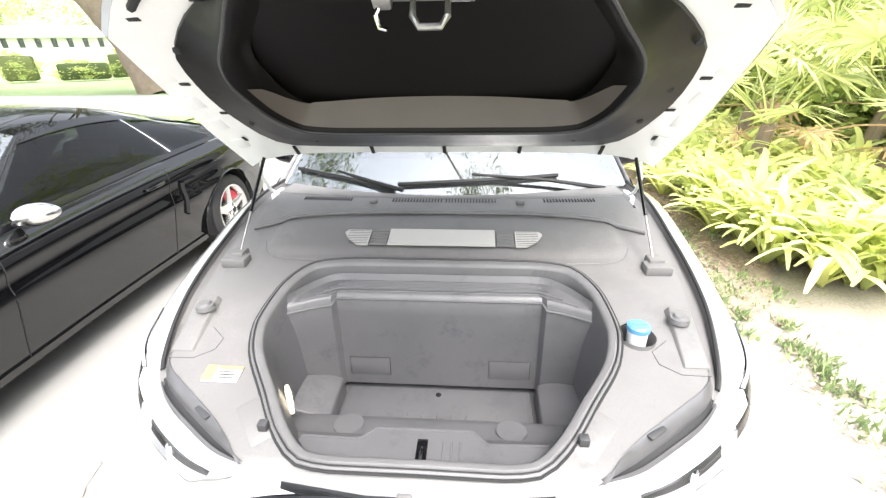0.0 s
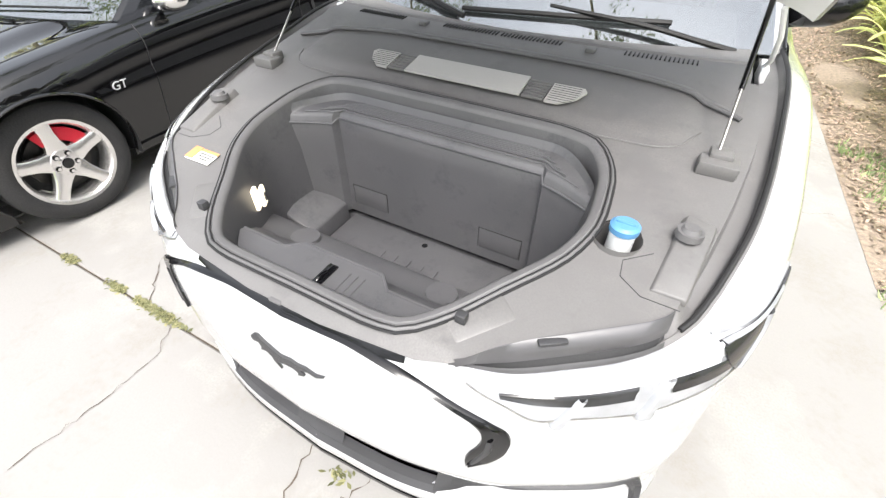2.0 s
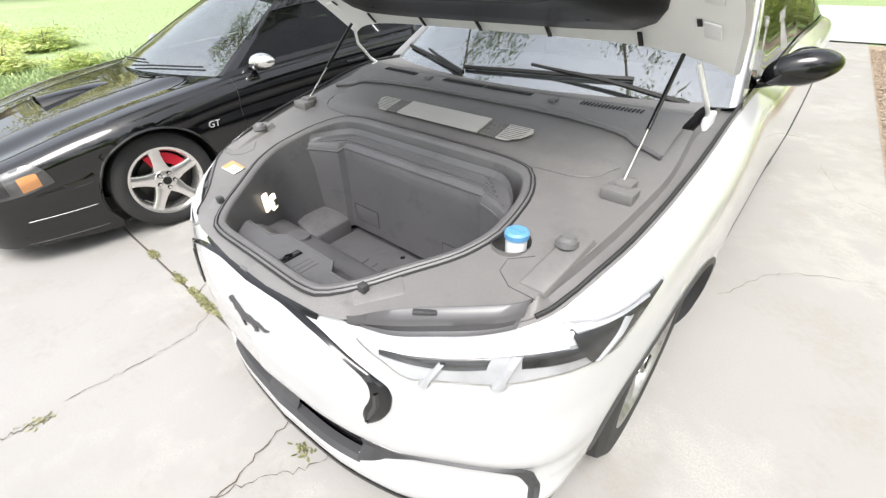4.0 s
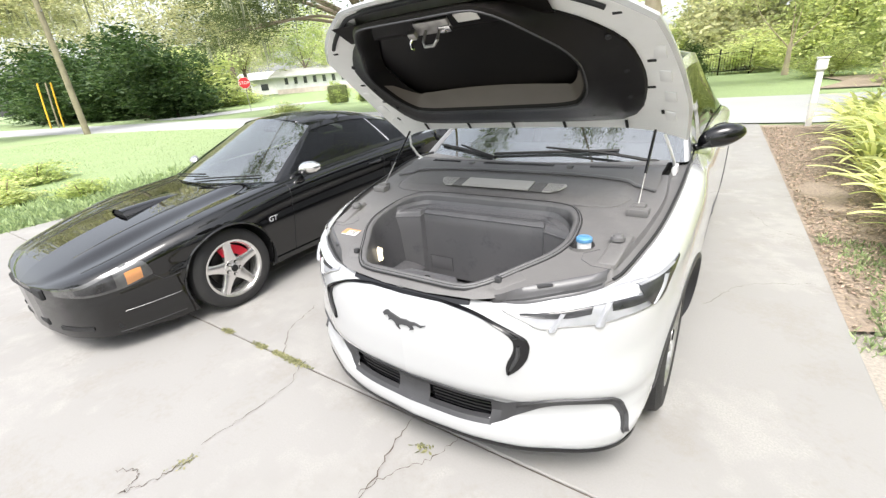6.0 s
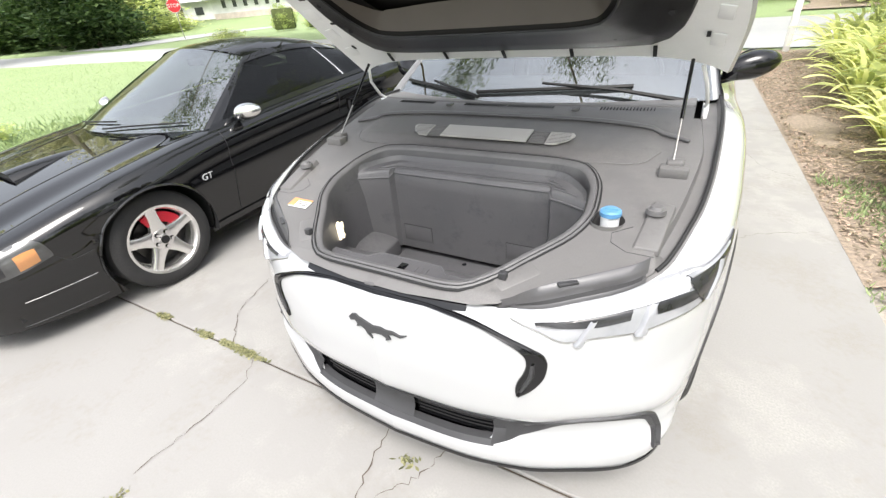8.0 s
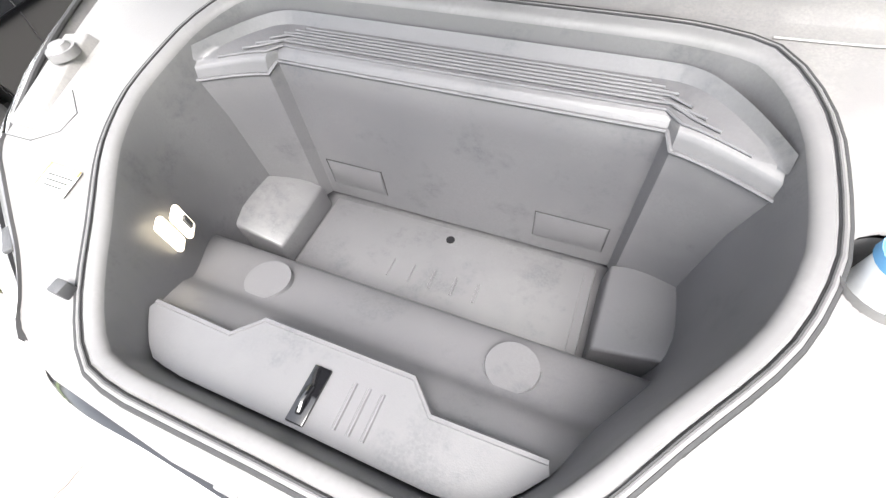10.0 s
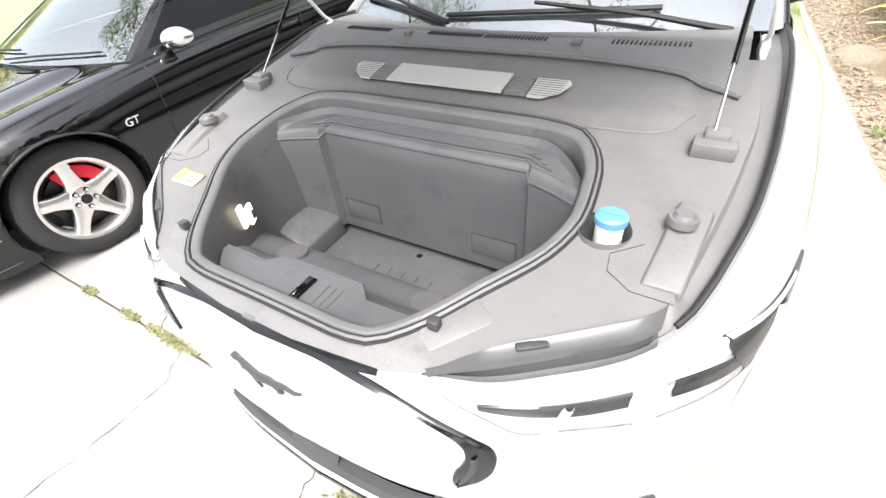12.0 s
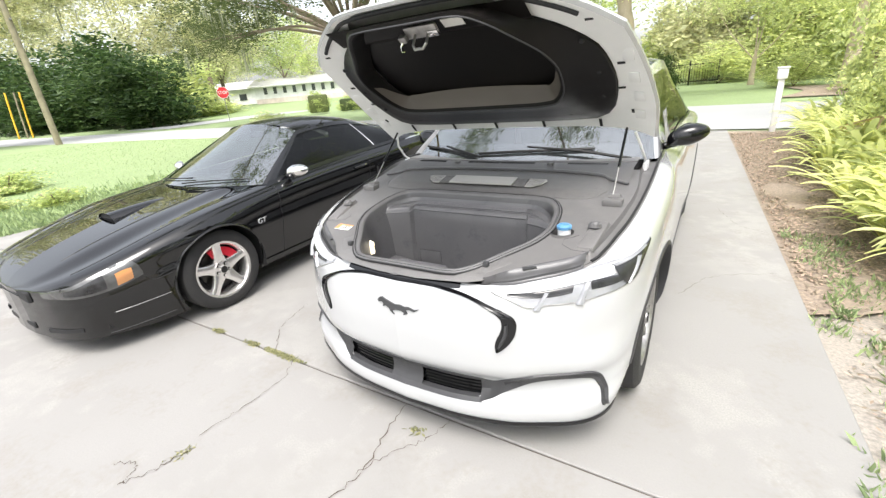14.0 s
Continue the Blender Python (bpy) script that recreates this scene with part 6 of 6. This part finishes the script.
part("soffit", box(0, 0, 2.41, 23.6, 9.8, .06), M_HOUSE, house)
for k in range(14):
    x = -9.4 + 1.45 * k
    w = part("window", box(x, -4.03, 1.80, .50, .08, .95, .01), M_WINDOW, house)
    part("window_frame", join(box(x, -4.07, 2.30, .60, .06, .05), box(x, -4.07, 1.30, .60, .06, .05)), M_HOUSE, w)
far_house = thing("house", "small white house far beyond the street", "house", at=pose(-80, 60, .6, 0, 0, 40))
part("wall", box(0, 0, 1.6, 16, 8, 3.2), M_HOUSE, far_house)
part("roof", grid([[(x, -4.8, 3.2), (x, 0, 4.7), (x, 4.8, 3.2)] for x in (-8.6, 8.6)]), M_ROOF, far_house, smooth=0)
part("window", box(-3, -4.03, 1.7, 1.4, .08, 1.2, .01), M_WINDOW, far_house)
part("window", box(3, -4.03, 1.7, 1.4, .08, 1.2, .01), M_WINDOW, far_house)
# stop sign
sign = thing("stop_sign", "red octagonal stop sign on a grey post across the street", "street sign", at=pose(-34.3, 21.6, .12, 0, 0, 58))
part("post", box(0, .03, 1.05, .06, .04, 2.1, .005), M_STEEL, sign)
octo = [(.46 * math.cos(radians(22.5 + 45 * k)), .46 * math.sin(radians(22.5 + 45 * k))) for k in range(8)]
part("rim", moved(prism([(x * 1.06, y * 1.06) for x, y in octo], 0, .006), Matrix.Translation((0, 0, 2.25)) @ Matrix.Rotation(radians(90), 4, "X")), M_SIGN_WHITE, sign, smooth=0)
face = part("face", moved(prism(octo, .006, .012), Matrix.Translation((0, 0, 2.25)) @ Matrix.Rotation(radians(90), 4, "X")), M_SIGN_RED, sign, smooth=0)
word = bpy.data.curves.new("word", "FONT")
word.body, word.size, word.extrude, word.align_x, word.align_y = "STOP", .33, .002, "CENTER", "CENTER"
word.materials.append(M_SIGN_WHITE)
wo = new("word", word)
wo.parent = sign
wo.matrix_basis = Matrix.Translation((0, -.016, 2.25)) @ Matrix.Rotation(radians(90), 4, "X")
# utility pole and guy markers
pole = thing("utility_pole", "weathered wooden utility pole beside the street", "utility pole", at=pose(-34, 9.5, 0))
part("shaft", tube([(0, 0, -.2), (0, 0, 6), (0, 0, 12)], .19, 14, .14), M_POLE, pole)
part("step_bracket", box(.25, 0, 7.0, .3, .08, .08, .01), M_STEEL, pole)
for k, (y, tone) in enumerate(((13.4, M_YELLOW), (14.05, M_POLE), (14.45, M_YELLOW))):
    g = thing("guy_marker", "dull guy wire guard beside the street" if k == 1 else "yellow guy wire guard beside the street", "guy wire guard", "guy wire guards", at=pose(-56, y, -.04))
    part("sleeve", tube([(0, 0, 0), (0, .15, 2.1), (0, .34, 4.2)], .075, 8), tone, g)
# white post by the street
post = thing("white_post", "white painted square post at the end of the planting bed", "post", at=pose(2.12, 10.2, 0))
part("shaft", box(0, 0, .52, .10, .10, 1.1, .006), M_POST, post)
part("head", box(0, 0, 1.14, .17, .17, .2, .015), M_POST, post)
part("cap", box(0, 0, 1.255, .20, .20, .03, .008), M_POST, post)


# ---- planting bed ----
def frond(rnd, length, lean, turn):
    """One arching strap-shaped frond with wavy edges and a folded midrib."""
    d = Vector((math.cos(turn), math.sin(turn), 0))
    sidev = Vector((-d.y, d.x, 0))
    curl = rnd.uniform(.25, .55)
    width = rnd.uniform(.030, .048)
    twist = rnd.uniform(-.5, .5)
    rows = []
    for k in range(13):
        t = k / 12
        p = d * (length * (t * math.cos(lean) + .30 * t * t)) + Vector((0, 0, length * (t * math.sin(lean) - curl * t * t * t)))
        w = width * (math.sin(math.pi * (.12 + .84 * t)) ** .6) * (1.0 if k % 2 else .78)
        s = (sidev + Vector((0, 0, twist * t))).normalized()
        rows.append([p - s * w + Vector((0, 0, .25 * w)), p, p + s * w + Vector((0, 0, .25 * w))])
    return [rows]


def fern_mesh(seed, n=26, size=.92):
    rnd = random.Random(seed)
    rows = []
    for k in range(n):
        rows += frond(rnd, size * rnd.uniform(.65, 1.15), radians(rnd.uniform(52, 88)), 2 * math.pi * (k * .618) + rnd.uniform(-.3, .3))
    bm = strip_mesh(rows)
    me = bpy.data.meshes.new("fern")
    bm.to_mesh(me)
    bm.free()
    me.materials.append(M_FERN)
    me.shade_smooth()
    return me


FERNS = [fern_mesh(s) for s in range(4)]
rnd = random.Random(5)
spots = []
tries = 0
while len(spots) < 150 and tries < 6000:
    tries += 1
    x, y = rnd.uniform(2.4, 5.2), rnd.uniform(2.2, 9.4)
    edge = 2.55 if y > 2.8 else 2.55 + (2.8 - y) * .60
    edge += .12 * math.sin(y * 1.7)
    if x < edge or (x - 2.3) > 2.4 + .25 * y * 0:
        continue
    if all((x - a) ** 2 + (y - b) ** 2 > .27 ** 2 for a, b in spots):
        spots.append((x, y))
spots += [(2.62, 2.75), (2.9, 2.45), (2.5, 3.15), (2.85, 2.95), (2.55, 3.65), (3.15, 2.6), (2.38, 3.35), (2.42, 3.95), (2.34, 4.5), (2.46, 2.95), (2.4, 5.1), (2.36, 5.8), (2.45, 6.5)]
for k, (x, y) in enumerate(spots):
    s = rnd.uniform(.75, 1.15) * (1 if x > 2.6 else .8)
    t = tagged(new("fern", FERNS[k % 4]), "bright lime green fern in the planting bed", "fern", "ferns")
    t.matrix_basis = pose(x, y, -.02, 0, 0, rnd.uniform(0, 360)) @ Matrix.Diagonal((s, s, s * rnd.uniform(.85, 1.2), 1))


def fan_rows(rnd, centre, axis, size, n=20):
    """A palmetto fan: narrow leaflets spreading from the end of a stem."""
    rows = []
    a = axis.normalized()
    b = a.cross(Vector((0, 0, 1)))
    b = b.normalized() if b.length > .1 else Vector((1, 0, 0))
    nrm = a.cross(b)
    for k in range(n):
        g = radians(-125 + 250 * k / (n - 1))
        d = (a * math.cos(g) + b * math.sin(g)).normalized()
        s = b * math.cos(g) - a * math.sin(g)
        ln = size * rnd.uniform(.8, 1.05) * (1 - .25 * abs(g) / 2.2)
        tipdrop = Vector((0, 0, -ln * rnd.uniform(.10, .35)))
        p0, p1, p2 = centre + d * ln * .05, centre + d * ln * .55 + tipdrop * .2, centre + d * ln + tipdrop
        f = nrm * .012
        rows.append([[p0 - s * .006, p0 + s * .006], [p1 - s * .020, p1 + s * .020 + f], [p2 - s * .003, p2 + s * .003]])
    return rows


def palmetto(x, y, h, seed, dry=2):
    rnd = random.Random(seed)
    t = thing("palmetto", "pale green palmetto palm with fan leaves and dry brown fronds", "palm", "palmettos", at=pose(x, y, 0))
    part("stump", tube(spline([(0, 0, -.1), (.05, .02, h * .2), (.08, .0, h * .38)], 6), .11, 8, .08), M_BARK, t)
    for k in range(13):
        az = k * 2.4 + rnd.uniform(-.3, .3)
        el = radians(rnd.uniform(15, 80))
        d = Vector((math.cos(az) * math.cos(el), math.sin(az) * math.cos(el), math.sin(el)))
        base = Vector((.07, 0, h * .36))
        end = base + d * h * rnd.uniform(.42, .62)
        isdry = k < dry
        if isdry:
            end.z = h * .3
        leafp = part("fan_leaf", strip_mesh(fan_rows(rnd, end, (d + Vector((0, 0, .1 if not isdry else -.7))), rnd.uniform(.5, .72))), M_DRY if isdry else M_PALM, t, "dry brown fan" if isdry else "")
        part("stem", tube([base, base.lerp(end, .5) + Vector((0, 0, .04)), end], .012, 5, .008), M_PALM if not isdry else M_DRY, leafp)


for k, (x, y, h) in enumerate(((3.5, 4.9, 2.0), (4.3, 4.1, 2.4), (3.9, 6.0, 2.3), (5.0, 5.2, 2.6), (4.8, 3.2, 2.2), (5.2, 6.6, 2.6))):
    palmetto(x, y, h, k)
# dense planting behind
for i, (x, y, r, h) in enumerate(((6.4, 3.6, 1.4, 3.0), (6.6, 5.4, 1.5, 3.4), (6.0, 1.8, 1.2, 2.6), (7.4, 1.0, 1.6, 3.4), (6.8, -1.5, 1.6, 3.0), (6.5, -4.0, 1.6, 3.0), (5.6, 6.2, 1.3, 3.4), (5.9, 8.2, 1.5, 3.4), (6.2, 4.6, 1.3, 3.4))):
    shrub(x, y, r, r, h, M_LEAF_MID, i, "dense green shrub behind the ferns", "shrubs behind the ferns", leaf=.055, count=4200)

# leaf litter, weeds, grass
def scatter(count, place, size, seed, mat, name, label, category, upright=False, width=.35):
    rnd = random.Random(seed)
    vs, fs = [], []
    while len(fs) < count:
        p = place(rnd)
        if p is None:
            continue
        a = Vector((rnd.gauss(0, 1), rnd.gauss(0, 1), rnd.gauss(0, .25))).normalized()
        if upright:
            a = Vector((rnd.gauss(0, .45), rnd.gauss(0, .45), 1)).normalized()
        b = a.cross(Vector((rnd.gauss(0, .3), rnd.gauss(0, .3), 1))).normalized() if not upright else a.cross(Vector((rnd.gauss(0, 1), rnd.gauss(0, 1), 0))).normalized()
        s = size * rnd.uniform(.5, 1.4)
        i = len(vs)
        if upright:
            vs += [p - b * s * .12, p + b * s * .12, p + a * s * .6 + b * s * .05, p + a * s + Vector((rnd.gauss(0, .2), rnd.gauss(0, .2), 0)) * s]
        else:
            vs += [p - a * s, p + b * s * width, p + a * s, p - b * s * width]
        fs.append((i, i + 1, i + 2, i + 3))
    me = bpy.data.meshes.new(name)
    me.from_pydata([tuple(v) for v in vs], [], fs)
    me.materials.append(mat)
    return tagged(new(name, me), label, category, kind="stuff")


def bed_place(rnd):
    y = rnd.uniform(-2, 10)
    x = drive_edge(y) + .01 + abs(rnd.gauss(0, .8))
    if y < 2.4 and rnd.random() < .8 or noise.noise(Vector((x, y, 7)) * 1.1) < -.15 - .25 * (y > 2.6):
        return None
    return Vector((x, y, .016 + rnd.uniform(-.006, .014)))


scatter(17000, bed_place, .019, 1, M_LITTER, "leaf_litter", "scattered dry brown leaves on the sandy bed", "leaf litter")


TUFTS = [(1.74 + abs(random.Random(k).gauss(0, .28)), random.Random(k + 500).uniform(-2.5, 3.4), random.Random(k + 900).uniform(.02, .07)) for k in range(60)]


def bed_weed(rnd):
    x, y, w = rnd.choice(TUFTS)
    return Vector((max(1.71, x + rnd.gauss(0, w)), y + rnd.gauss(0, w * 1.3), -.01))


scatter(3600, bed_weed, .055, 2, M_GRASS, "bed_weeds", "tufts of pale green weeds on the sandy bed", "weeds", True)


def lawn_edge(rnd):
    y = rnd.uniform(-5, 9)
    return Vector((-7.55 - abs(rnd.gauss(0, 1.2)), y, -.02))


scatter(20000, lawn_edge, .11, 3, M_GRASS, "tall_grass", "tall green grass along the driveway edge", "grass", True)


def lawn_all(rnd):
    return Vector((rnd.uniform(-30, -8), rnd.uniform(-2, 11), -.02))


scatter(24000, lawn_all, .04, 4, M_GRASS, "lawn_blades", "short mown green grass blades", "grass", True)


def joint_weed(rnd):
    x, w = rnd.choice(((-1.84, .05), (-1.80, .03), (-1.46, .05), (-1.40, .03), (-1.24, .07), (-1.14, .06), (-1.02, .06), (-1.20, .05), (-1.08, .05)))
    if rnd.random() < .05:
        return Vector((.02 + rnd.gauss(0, .018), .02 + rnd.gauss(0, .012), .003))
    return Vector((x + rnd.gauss(0, w * .6), .163 + rnd.gauss(0, .010), .003))


scatter(800, joint_weed, .012, 6, M_WEED, "joint_weeds", "small green weeds growing in the concrete joint", "weeds", False, .5)


def slab_weed(rnd):
    k = rnd.choice(((-.90, -.57), (-.92, -.62)))
    return Vector((k[0] + rnd.gauss(0, .014), k[1] + rnd.gauss(0, .02), .003))


scatter(45, slab_weed, .009, 7, M_WEED, "crack_weeds", "tiny green weeds in a crack", "weeds", False, .5)
